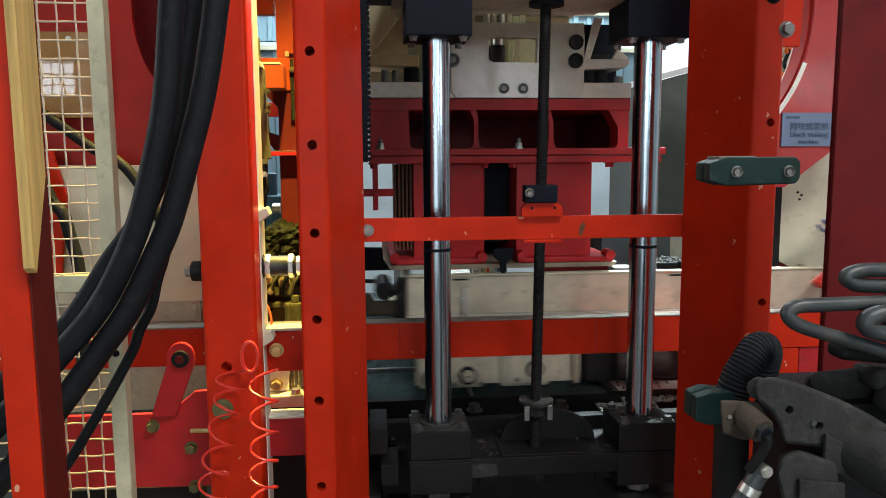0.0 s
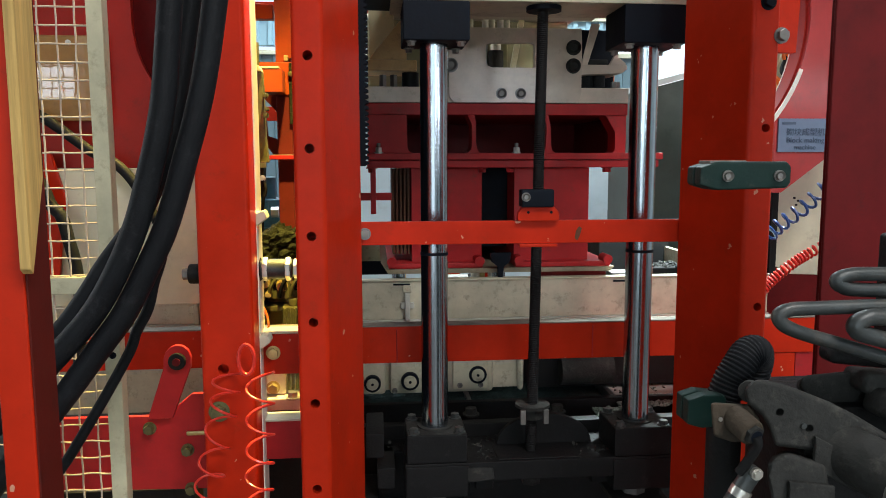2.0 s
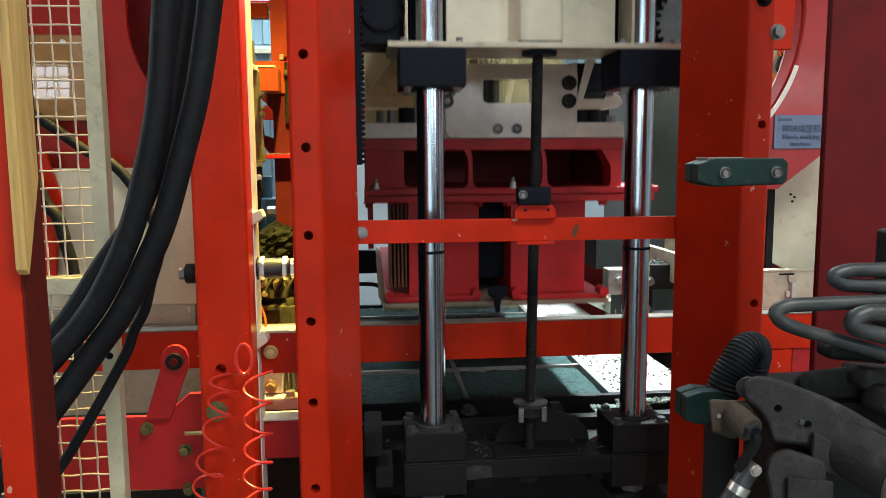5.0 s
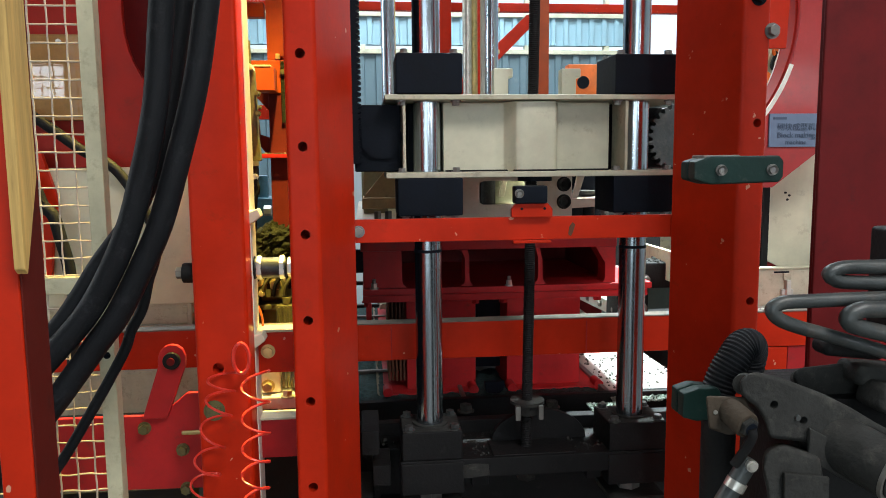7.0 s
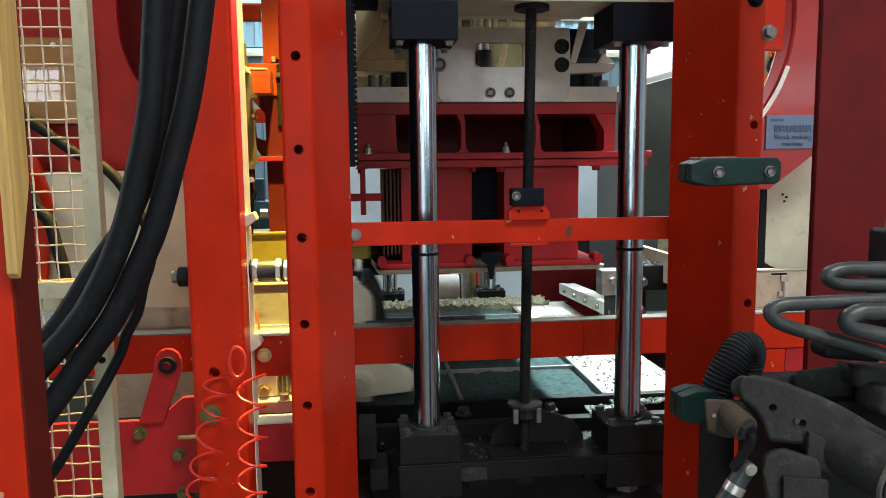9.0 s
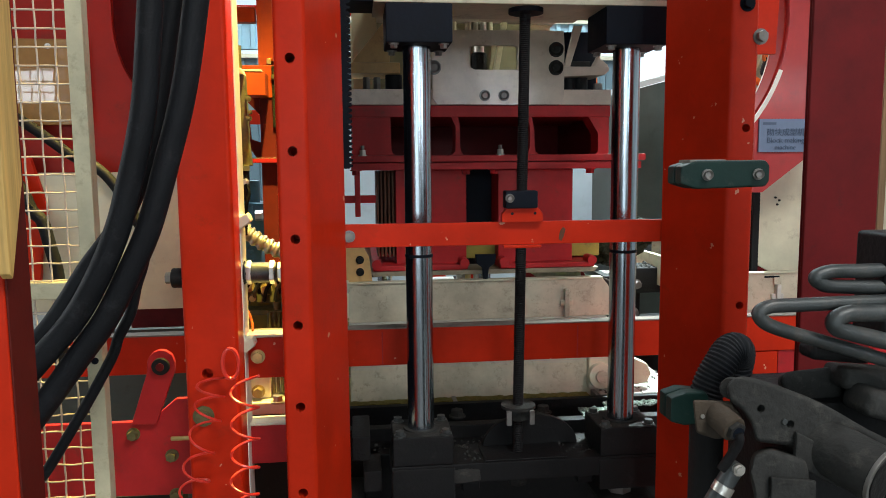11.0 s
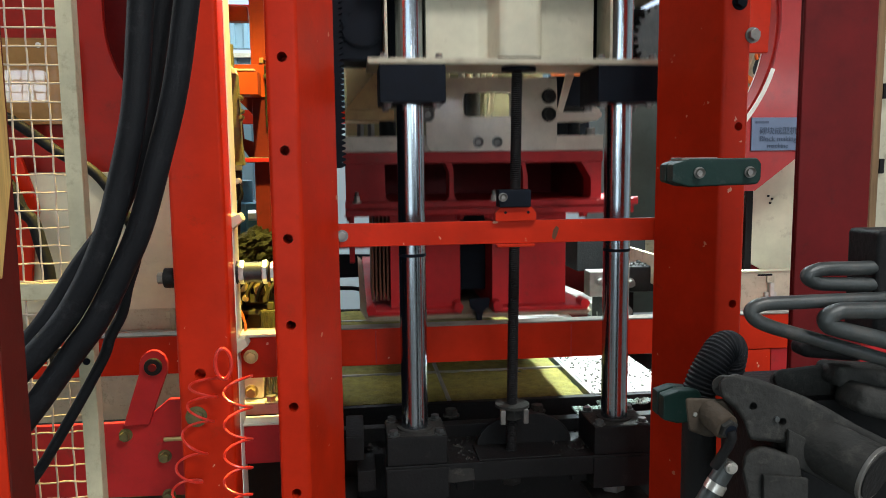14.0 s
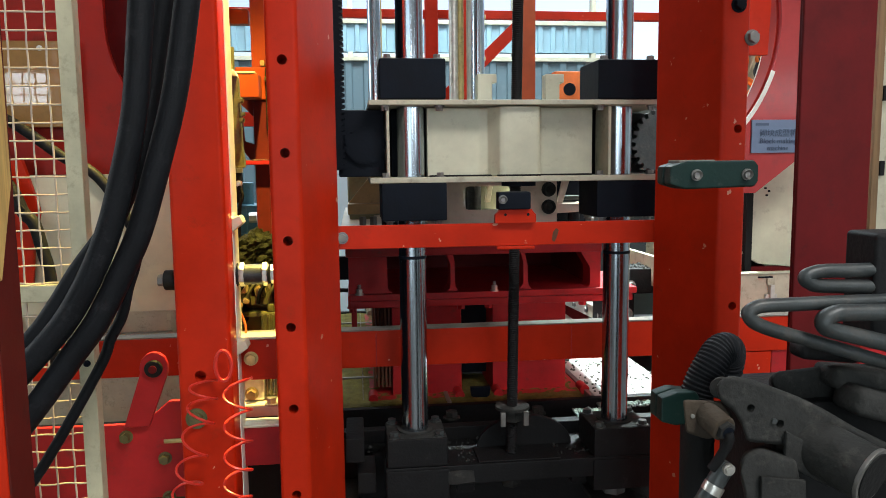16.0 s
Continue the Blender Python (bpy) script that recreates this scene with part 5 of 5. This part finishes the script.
plate_part("corner_bracket", [(1.20, 1.835), (1.315, 1.835), (1.325, 2.1), (1.20, 2.1)], 2.26, 2.28, RED, wing, 0.003)
clutter = thing("cable_bundle", "orange and pale cables behind the round opening", "cables")
rnd2 = random.Random(31)
for k in range(16):
    x, z = rnd2.uniform(1.70, 1.90), rnd2.uniform(1.70, 2.05)
    tube_part("cable", [(x, 3.2, z), (x + rnd2.uniform(-0.06, 0.06), 3.15, z + 0.06), (x + rnd2.uniform(-0.08, 0.08), 3.2, z + 0.12), (x, 3.25, z + 0.20)], rnd2.uniform(0.008, 0.018), rnd2.choice([ORANGE, CREAM, SOOT, RED_DULL]), clutter, steps=6, seg=8)
box_part("cabinet", (1.65, 2.1, 3.45, 3.6, 0, 2.3), CREAM_DIRTY, clutter, 0.006)
sign = thing("sign", "blue sign reading Block making machine", "sign")
box_part("sign_plate", (1.288, 1.462, 2.293, 2.2995, 1.530, 1.636), SIGN_BLUE, sign, 0.001)
for body, z, size in (("砌块成型机", 1.584, 0.026), ("Block making", 1.560, 0.024), ("machine", 1.538, 0.022)):
    cu = bpy.data.curves.new("lettering", "FONT")
    cu.body, cu.size, cu.extrude, cu.align_x = body, size, 0.0006, "CENTER"
    txt = new("lettering", cu)
    txt.matrix_world = pose(1.378, 2.2905, z, 90, 0, 0)
    cu.materials.append(SIGN_INK)
    txt.parent = sign
box_part("small_print", (1.30, 1.345, 2.2915, 2.2935, 1.617, 1.625), SIGN_INK, sign, 0)
hopper = thing("hopper", "cream steel hopper with a sloping edge", "hopper")
plate_part("wall", [(1.505, 1.12), (1.80, 1.12), (1.80, 1.62), (1.60, 1.58), (1.505, 1.515)], 2.56, 2.58, CREAM, hopper, 0.003)
plate_part("chute", [(1.33, 1.12), (1.80, 1.12), (1.80, 1.56), (1.33, 1.38)], 2.60, 2.62, SOOT, hopper, 0.003)
gate = plate_part("gate", [(1.440, 1.125), (1.500, 1.094), (1.64, 1.088), (1.64, 1.60), (1.440, 1.47)], 2.545, 2.558, CREAM, hopper, 0.003, "cream swinging gate plate")
for x, z in ((1.50, 1.37), (1.515, 1.36), (1.508, 1.345)):
    cyl_part("rivet", (x, 2.540, z), (x, 2.546, z), 0.004, SOOT, gate)
box_part("edge_bar", (1.410, 1.436, 2.53, 2.57, 1.05, 1.50), SOOT, hopper, 0.003)
box_part("base", (1.30, 2.0, 2.55, 2.9, 0.0, 1.12), RED_DARK, hopper, 0.004)
# Dark red here carries the shade that lies on the beam.
beam = thing("upright_beam", "upright red beam with its shade put into a dark red", "beam")
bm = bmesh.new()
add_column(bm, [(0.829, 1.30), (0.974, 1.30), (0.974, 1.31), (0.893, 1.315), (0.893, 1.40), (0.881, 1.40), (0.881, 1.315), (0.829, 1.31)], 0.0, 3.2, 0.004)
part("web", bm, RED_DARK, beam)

cabinet = thing("control_cabinet", "beige steel cabinet beside a timber batten", "cabinet")
box_part("body", (1.772, 2.3, 2.35, 2.8, 0.0, 2.5), CREAM_DIRTY, cabinet, 0.006)
box_part("batten", (1.742, 1.768, 2.33, 2.37, 0.0, 2.5), BATTEN_M, cabinet, 0.004)
for z in (1.2, 1.45, 1.7):
    box_part("hinge", (1.774, 1.792, 2.335, 2.35, z, z + 0.05), SOOT, cabinet, 0.002)

# ---- hydraulic valve block near the camera ----
hyd = thing("hydraulic_manifold", "dusty dark hydraulic valve manifold with steel pipes", "valve block")


def slab(name, c, ax, length, width, height, mat, bevel=0.01, label=""):
    """A rounded block round c with its length along ax."""
    n = bmesh.new()
    bmesh.ops.create_cube(n, size=1.0, matrix=Matrix.Diagonal((width, height, length, 1)))
    bmesh.ops.bevel(n, geom=n.edges[:], offset=bevel, segments=3, profile=0.5, affect="EDGES")
    bm = bmesh.new()
    pour(bm, n, Matrix.Translation(c) @ Vector(ax).to_track_quat("Z", "Y").to_matrix().to_4x4())
    return part(name, bm, mat, hyd, label)


slant = Matrix(((1, 0.56, 0, -0.56 * 0.765), (0, 1, 0, 0), (0, -0.34, 1, 0.34 * 0.765), (0, 0, 0, 1)))
bm = bmesh.new()
add_prism(bm, [(0.405, 1.251), (0.415, 1.26), (0.426, 1.261), (0.453, 1.254), (0.505, 1.233), (0.538, 1.216), (0.578, 1.192), (0.65, 1.156), (0.65, 1.108), (0.538, 1.156), (0.495, 1.175), (0.444, 1.183), (0.437, 1.204), (0.426, 1.221), (0.409, 1.234)], 0.765, 0.845, 0.006, 3, slant)
housing = part("housing", bm, GREASE, hyd, "dusty dark cast valve housing")
holes(housing, [(0.448, 1.222, 0.75, 0.782), (0.484, 1.202, 0.75, 0.782)], 0.0048)
bolt_part((0.476, 0.765, 1.206), FRONT, 0.0024, hyd, PIPE_M)
cyl_part("lock_knob", (0.420, 0.782, 1.241), (0.432, 0.80, 1.237), 0.0125, GREASE, hyd, bevel=0.003, seg=12)
plate_part("cover_step", [(0.487, 1.196), (0.520, 1.178), (0.545, 1.163), (0.545, 1.125), (0.500, 1.150), (0.487, 1.165)], 0.757, 0.764, GREASE, hyd, 0.003)
cyl_part("end_cap", (0.520, 0.80, 1.178), (0.563, 0.715, 1.156), 0.032, GREASE, hyd, bevel=0.005, seg=32)
bm = bmesh.new()
mouth, axis = Vector((0.563, 0.715, 1.156)), (Vector((0.563, 0.715, 1.156)) - Vector((0.520, 0.80, 1.178))).normalized()
add_cyl(bm, mouth - axis * 0.004, mouth + axis * 0.001, 0.0328, 32, bevel=0.001)
part("end_ring", bm, STEEL, hyd, "bare worn rim")
cyl_part("end_face", mouth, mouth + axis * 0.0025, 0.0285, SOOT, hyd, bevel=0.001)
bm = bmesh.new()
add_prism(bm, [(0.436, 1.150), (0.440, 1.168), (0.458, 1.176), (0.505, 1.160), (0.513, 1.120), (0.515, 1.060), (0.450, 1.060), (0.444, 1.120)], 0.752, 0.805, 0.007, 3, slant)
part("pilot_valve", bm, GREASE, hyd)
plate_part("pilot_cover", [(0.452, 1.150), (0.506, 1.142), (0.508, 1.066), (0.455, 1.066)], 0.745, 0.751, GREASE, hyd, 0.002)
bm = bmesh.new()
add_prism(bm, [(0.366, 1.236), (0.412, 1.232), (0.426, 1.212), (0.416, 1.191), (0.396, 1.188), (0.371, 1.197)], 0.775, 0.815, 0.004, 3, slant)
part("elbow", bm, RUSTY, hyd, "rusty brown pipe elbow")
bolt_part((0.384, 0.776, 1.213), FRONT, 0.0018, hyd, ZINC)
cyl_part("fitting", (0.401, 0.785, 1.215), (0.410, 0.750, 1.204), 0.0150, RUSTY, hyd, bevel=0.003)
cyl_part("fitting_collar", (0.409, 0.752, 1.205), (0.411, 0.745, 1.203), 0.0115, GREASE, hyd, bevel=0.002, seg=6)
cyl_part("fitting_bore", (0.4107, 0.746, 1.203), (0.411, 0.7438, 1.2025), 0.0070, BLACK, hyd)
tube_part("pipe", [(0.411, 0.746, 1.203), (0.413, 0.746, 1.193), (0.408, 0.752, 1.175), (0.400, 0.758, 1.157)], 0.0055, SOOT, hyd)
cyl_part("hose_end", (0.418, 0.757, 1.164), (0.385, 0.76, 1.105), 0.0105, PIPE_M, hyd, bevel=0.002)
cyl_part("crimp_ring", (0.404, 0.757, 1.139), (0.399, 0.757, 1.130), 0.0118, ZINC, hyd)
bolt_part((0.414, 0.747, 1.160), FRONT, 0.005, hyd, ZINC)
bm = bmesh.new()
add_prism(bm, [(0.522, 1.226), (0.530, 1.236), (0.586, 1.240), (0.72, 1.242), (0.72, 1.14), (0.560, 1.190), (0.532, 1.205)], 0.855, 0.95, 0.007, 3, Matrix.Translation((-0.0504, 0, 0.0306)) @ slant)
part("upper_block", bm, GREASE, hyd)
slab("upper_cover", (0.640, 0.850, 1.226), (1, 0, -0.10), 0.10, 0.050, 0.026, GREASE, 0.009)
slab("upper_cover", (0.660, 0.815, 1.196), (1, 0, -0.28), 0.13, 0.055, 0.034, GREASE, 0.010)
slab("coil_cap", (0.588, 0.845, 1.262), (1, 0, -0.12), 0.080, 0.035, 0.020, SOOT, 0.008)
tube_part("steel_pipe", [(0.72, 0.80, 1.333), (0.593, 0.80, 1.333), (0.502, 0.80, 1.332), (0.474, 0.80, 1.331), (0.461, 0.80, 1.324), (0.468, 0.80, 1.313), (0.490, 0.80, 1.303), (0.530, 0.80, 1.291), (0.578, 0.80, 1.276), (0.66, 0.80, 1.25)], 0.0083, PIPE_M, hyd, "bent steel pipe", steps=10)
tube_part("steel_pipe", [(0.74, 0.84, 1.365), (0.620, 0.84, 1.364), (0.575, 0.84, 1.364), (0.556, 0.84, 1.358), (0.562, 0.84, 1.350), (0.590, 0.84, 1.345), (0.74, 0.84, 1.340)], 0.0088, PIPE_M, hyd, "bent steel pipe", steps=10)
tube_part("steel_pipe", [(0.70, 0.78, 1.322), (0.579, 0.78, 1.324), (0.557, 0.78, 1.324), (0.542, 0.78, 1.317), (0.545, 0.78, 1.308), (0.562, 0.78, 1.302), (0.60, 0.78, 1.292), (0.68, 0.78, 1.27)], 0.0100, PIPE_M, hyd, "bent steel pipe", steps=10)
slab("side_cover", (0.685, 0.86, 1.345), (0, 0, 1), 0.13, 0.09, 0.06, SOOT, 0.006)
box_part("stand", (0.52, 0.78, 0.84, 0.98, 0.0, 1.20), SOOT, hyd, 0.01)
suction = thing("corrugated_hose", "black corrugated hose bending into a clamped pipe", "hose")
tube_part("ribbed_bend", [(0.434, 0.875, 1.165), (0.438, 0.88, 1.195), (0.446, 0.88, 1.222), (0.457, 0.88, 1.242), (0.471, 0.885, 1.257), (0.484, 0.89, 1.258), (0.491, 0.90, 1.242), (0.489, 0.91, 1.205)], 0.0205, RUBBER, suction, steps=20, seg=20, ribs=0.035)
cyl_part("down_pipe", (0.452, 0.89, 0.0), (0.446, 0.89, 1.17), 0.0215, SOOT, suction)


def pipe_clamp(x0, x1, y, z0, z1, screws, label):
    c = thing("pipe_clamp", label, "pipe clamp", "green pipe clamps")
    h = (z0 + z1) / 2
    plate_part("clamp_jaw", [(x0, z0 + 0.006), (x0 + 0.02, z0), (x1 - 0.004, z0 + 0.002), (x1, z0 + 0.008), (x1, z1 - 0.006), (x1 - 0.005, z1), (x0 + 0.02, z1), (x0, z1 - 0.006)], y, y + 0.018, GREEN, c, 0.003)
    plate_part("clamp_jaw", [(x0, z0 + 0.006), (x0 + 0.02, z0), (x1, z0 + 0.004), (x1, z1 - 0.004), (x0 + 0.02, z1), (x0, z1 - 0.006)], y + 0.020, y + 0.038, GREEN, c, 0.003)
    bm = bmesh.new()
    mid = (x0 + x1) / 2
    way = Vector((mid, y, 0.0)).normalized()
    far = Vector((mid, y + 0.035, h)) + way * 0.82
    add_cyl(bm, (mid, y + 0.035, h), far + Vector((0.05, 0, (h - 1.5) * 0.9)), 0.008, 10)
    part("stay_rod", bm, SOOT, c)
    if screws:
        box_part("dust_cap", (x0 + 0.012, x0 + 0.055, y + 0.004, y + 0.034, z1 - 0.003, z1 + 0.001), DUST, c, 0.001, "grey dust lying on the clamp")
    for x in screws:
        socket_part((x, y, h), FRONT, 0.0050, c, STEEL)
    return c


pipe_clamp(0.362, 0.468, 0.80, 1.468, 1.500, (0.393, 0.453), "dark green pipe clamp with two cap screws")
pipe_clamp(0.384, 0.434, 0.86, 1.170, 1.213, (), "dusty dark green pipe clamp under a hose")

# ---- small traces ----
smear = thing("dust_patch", "grey cement dust stuck on the red column", "dust", kind="stuff")
rnd3 = random.Random(17)
bm = bmesh.new()
for k in range(420):
    u = rnd3.gauss(0, 0.35)
    x, z = 0.842 + u * 0.05, 1.474 + abs(rnd3.gauss(0, 0.009))
    r = rnd3.uniform(0.0004, 0.0013)
    if x > 0.832:
        add_cyl(bm, (x, 1.5993, z), (x, 1.6006, z), r, 6)
part("dust", bm, DUST, smear)
bed_clutter = thing("bed_fittings", "black blocks and fittings crusted with dust on the bed", "machine parts")
for x0, x1, z0, z1, y in ((0.60, 0.645, 0.60, 0.632, 1.96), (0.27, 0.32, 0.60, 0.633, 1.95)):
    box_part("block", (x0, x1, y, y + 0.06, z0, z1), SOOT, bed_clutter, 0.005)
    bolt_part(((x0 + x1) / 2, y + 0.03, z1), UP, 0.011, bed_clutter, GREASE)
crumbs("bed_grit", "dark grit crusted on the black bed", [(0.08, 0.32, 1.94, 2.06, 0.690), (0.56, 0.88, 1.94, 2.06, 0.690), (0.0, 0.9, 2.11, 2.19, 0.66)], 260, 21, GREASE, 0.004)

# ---- behind the press ----
rear_skirt = thing("rear_casing", "red rear casing with a grey ledge and olive trough", "machine frame")
box_part("plate", (-1.2, -0.45, 4.0, 4.05, 0.0, 1.08), RED_DARK, rear_skirt, 0.003)
box_part("ledge", (-1.2, -0.44, 3.96, 4.0, 1.05, 1.075), GREY_PAINT, rear_skirt, 0.003, "grey ledge")
pillar = thing("hall_pillar", "dark grey-green plastered pillar with a pale sloping cap", "pillar")
plate_part("shaft", [(1.60, 0.0), (2.2, 0.0), (2.2, 2.08), (1.60, 1.92)], 4.5, 5.0, DARK_WALL, pillar, 0.006)
plate_part("cap", [(1.59, 1.922), (2.2, 2.084), (2.2, 2.12), (1.59, 1.958)], 4.48, 5.0, WALL_PALE, pillar, 0.004, "pale sloping cap")
rear_arm = thing("rear_crank", "black rear crank on a stem behind the mould", "machine parts")
plate_part("arm", [(-0.147, 0.989), (0.132, 0.982), (0.152, 0.852), (-0.147, 0.852)], 4.30, 4.34, BLACK, rear_arm, 0.004)
box_part("stem", (0.115, 0.172, 4.29, 4.35, 0.0, 0.868), SOOT, rear_arm, 0.004)
box_part("block", (0.06, 0.226, 4.285, 4.36, 0.66, 0.760), SOOT, rear_arm, 0.004)
tube_part("pipe", [(-0.3, 4.31, 0.80), (-0.07, 4.31, 0.790), (0.02, 4.31, 0.782), (0.055, 4.31, 0.75), (0.06, 4.31, 0.68)], 0.012, SOOT, rear_arm)
truss = thing("rear_gantry", "red steel gantry frame behind the press", "steel frame")
box_part("post", (0.545, 0.638, 5.5, 5.6, 0, 5.0), RED, truss, 0.004)
box_part("post", (1.24, 1.36, 5.5, 5.6, 0, 5.0), STANCHION, truss, 0.004)
box_part("chord", (-3, 4, 5.52, 5.58, 2.57, 2.63), RED, truss, 0.004)
box_part("chord", (-3, 4, 5.52, 5.58, 1.80, 1.9), RED, truss, 0.004)
box_part("bracket", (1.48, 1.76, 5.4, 5.5, 1.92, 2.18), ORANGE, truss, 0.006)
cyl_part("bore", (1.59, 5.39, 2.05), (1.59, 5.41, 2.05), 0.045, BLACK, truss)
bm = bmesh.new()
add_prism(bm, [(0.64, 1.94), (0.70, 1.94), (1.24, 2.47), (1.24, 2.55), (1.20, 2.55), (0.64, 2.02)], 5.53, 5.57, 0.003)
part("diagonal", bm, RED, truss)
box_part("post", (-0.55, -0.40, 5.5, 5.6, 0, 5.0), ORANGE, truss, 0.004)
pipes = thing("riser_pipes", "bare steel riser pipes behind the press", "pipes")
for x, r, m in ((0.153, 0.030, BRASS), (0.610, 0.024, ZINC), (0.648, 0.018, BRASS), (0.700, 0.012, GREY_PAINT), (0.760, 0.028, STEEL)):
    cyl_part("pipe", (x, 4.45, 0.0), (x, 4.45, 3.4), r * 1.2, m, pipes)
for z in (2.12, 2.36):
    cyl_part("coupling", (0.760, 4.45, z), (0.760, 4.45, z + 0.02), 0.042, BRASS, pipes)
chain = thing("valve_stack", "dark machine parts with fittings beside the mould", "machine parts")
for dims in ((1.06, 1.20, 3.05, 3.2, 0.80, 0.95), (1.12, 1.30, 3.0, 3.15, 0.95, 1.06), (0.99, 1.08, 3.02, 3.1, 0.93, 1.04), (1.02, 1.35, 3.3, 3.5, 1.0, 1.17), (1.15, 1.4, 3.05, 3.3, 0.4, 0.80)):
    box_part("casting", dims, SOOT if dims[0] != 0.99 else STEEL, chain, 0.008)
for x, z in ((1.03, 1.0), (1.10, 1.02), (1.16, 0.99), (1.08, 0.92), (1.15, 0.87)):
    bolt_part((x, 3.0, z), FRONT, 0.016, chain, STEEL, 0.03)
crumbs("parts_crust", "crusted dirt on machine parts", [(1.0, 1.34, 3.3, 3.5, 1.17), (1.12, 1.3, 3.0, 3.15, 1.06)], 200, 12, GREASE, 0.007)
box_part("apron", (1.1, 1.9, 2.2, 4.4, 0.40, 0.42), SOOT, chain, 0.004)
box_part("legs", (1.2, 1.8, 2.6, 4.2, 0.0, 0.40), SOOT, chain, 0.004)
rearm = thing("rear_column", "red column behind the mould", "machine frame")
box_part("post", (0.735, 0.80, 5.0, 5.1, 0, 3.0), RED, rearm, 0.004)
box_part("post", (0.98, 1.40, 4.3, 4.4, 0.0, 1.05), RED_DARK, rearm, 0.004)
low_motor = thing("rear_motor", "pale motor with a black cap behind the mould", "motor")
cyl_part("body", (0.50, 5.2, 0.62), (0.66, 5.2, 0.62), 0.09, GREY_PAINT, low_motor, bevel=0.01)
cyl_part("cap", (0.66, 5.2, 0.62), (0.70, 5.2, 0.62), 0.095, SOOT, low_motor, bevel=0.01)
box_part("foot", (0.5, 0.7, 5.12, 5.28, 0.0, 0.54), GREY_PAINT, low_motor, 0.005)
pale = tagged(box_part("partition", (-0.15, 4.5, 7.0, 7.06, 0.0, 1.85), PARTITION_M, None, 0.004), "pale low partition wall behind the press", "wall", kind="structure")

def motions():
    still = lambda x=0, y=0, z=0: Matrix.Translation((x, y, z))
    down = [(0, 0), (4.5, 0), (4.7, -0.02), (5.0, -0.12), (5.5, -0.29), (5.9, -0.42), (6.05, -0.449), (6.2, -0.453), (7.05, -0.453), (7.15, -0.438), (7.25, -0.395), (7.5, -0.303), (7.75, -0.224), (8.0, -0.145), (8.25, -0.052), (8.37, -0.012), (8.48, 0), (13.68, 0), (13.76, -0.018), (13.9, -0.095), (14.0, -0.153), (14.2, -0.233), (14.5, -0.326), (14.75, -0.395), (14.88, -0.438), (14.97, -0.450), (16.0, -0.450)]
    walk(head, [(t, still(z=z)) for t, z in down])
    right = [(0, 0.184), (0.1, 0.074), (0.17, 0.012), (0.22, 0), (3.6, 0), (3.66, 0.03), (3.8, 0.225), (3.9, 0.333), (4.0, 0.447), (4.1, 0.571), (4.2, 0.702), (4.5, 1.08), (4.7, 1.29), (4.8, 1.339), (16.0, 1.339)]
    walk(feed_base, [(t, still(x=x)) for t, x in right])
    left = [(0, -0.43), (8.5, -0.43), (8.6, -0.39), (8.7, -0.306), (8.8, -0.188), (8.9, -0.095), (9.0, -0.005), (9.1, 0.098), (9.2, 0.195), (9.6, 0.60), (9.8, 0.78), (9.9, 0.832), (11.7, 0.832), (11.78, 0.78), (11.9, 0.628), (12.0, 0.525), (12.1, 0.463), (12.3, 0.325), (12.5, 0.16), (12.7, 0.066), (12.9, -0.02), (13.2, -0.16), (13.5, -0.30), (13.7, -0.40), (13.8, -0.43), (16.0, -0.43)]
    walk(feed_face, [(t, still(x=x)) for t, x in left])
    pivot = Matrix.Translation((1.42, 2.55, 1.45))
    swing = lambda a, x, z: Matrix.Translation((x, 0, z)) @ pivot @ Matrix.Rotation(radians(a), 4, "Y") @ pivot.inverted()
    walk(gate, [(0, swing(0, 0, 0)), (14.65, swing(0, 0, 0)), (14.8, swing(2, -0.004, 0.022)), (14.95, swing(4, -0.008, 0.042)), (16.0, swing(4, -0.008, 0.042))])
    walk(face_mix, [(t, still(z=z)) for t, z in ((0, 0.690), (9.4, 0.690), (9.9, 0.712), (10.6, 0.7155), (16.0, 0.7155))])


motions()
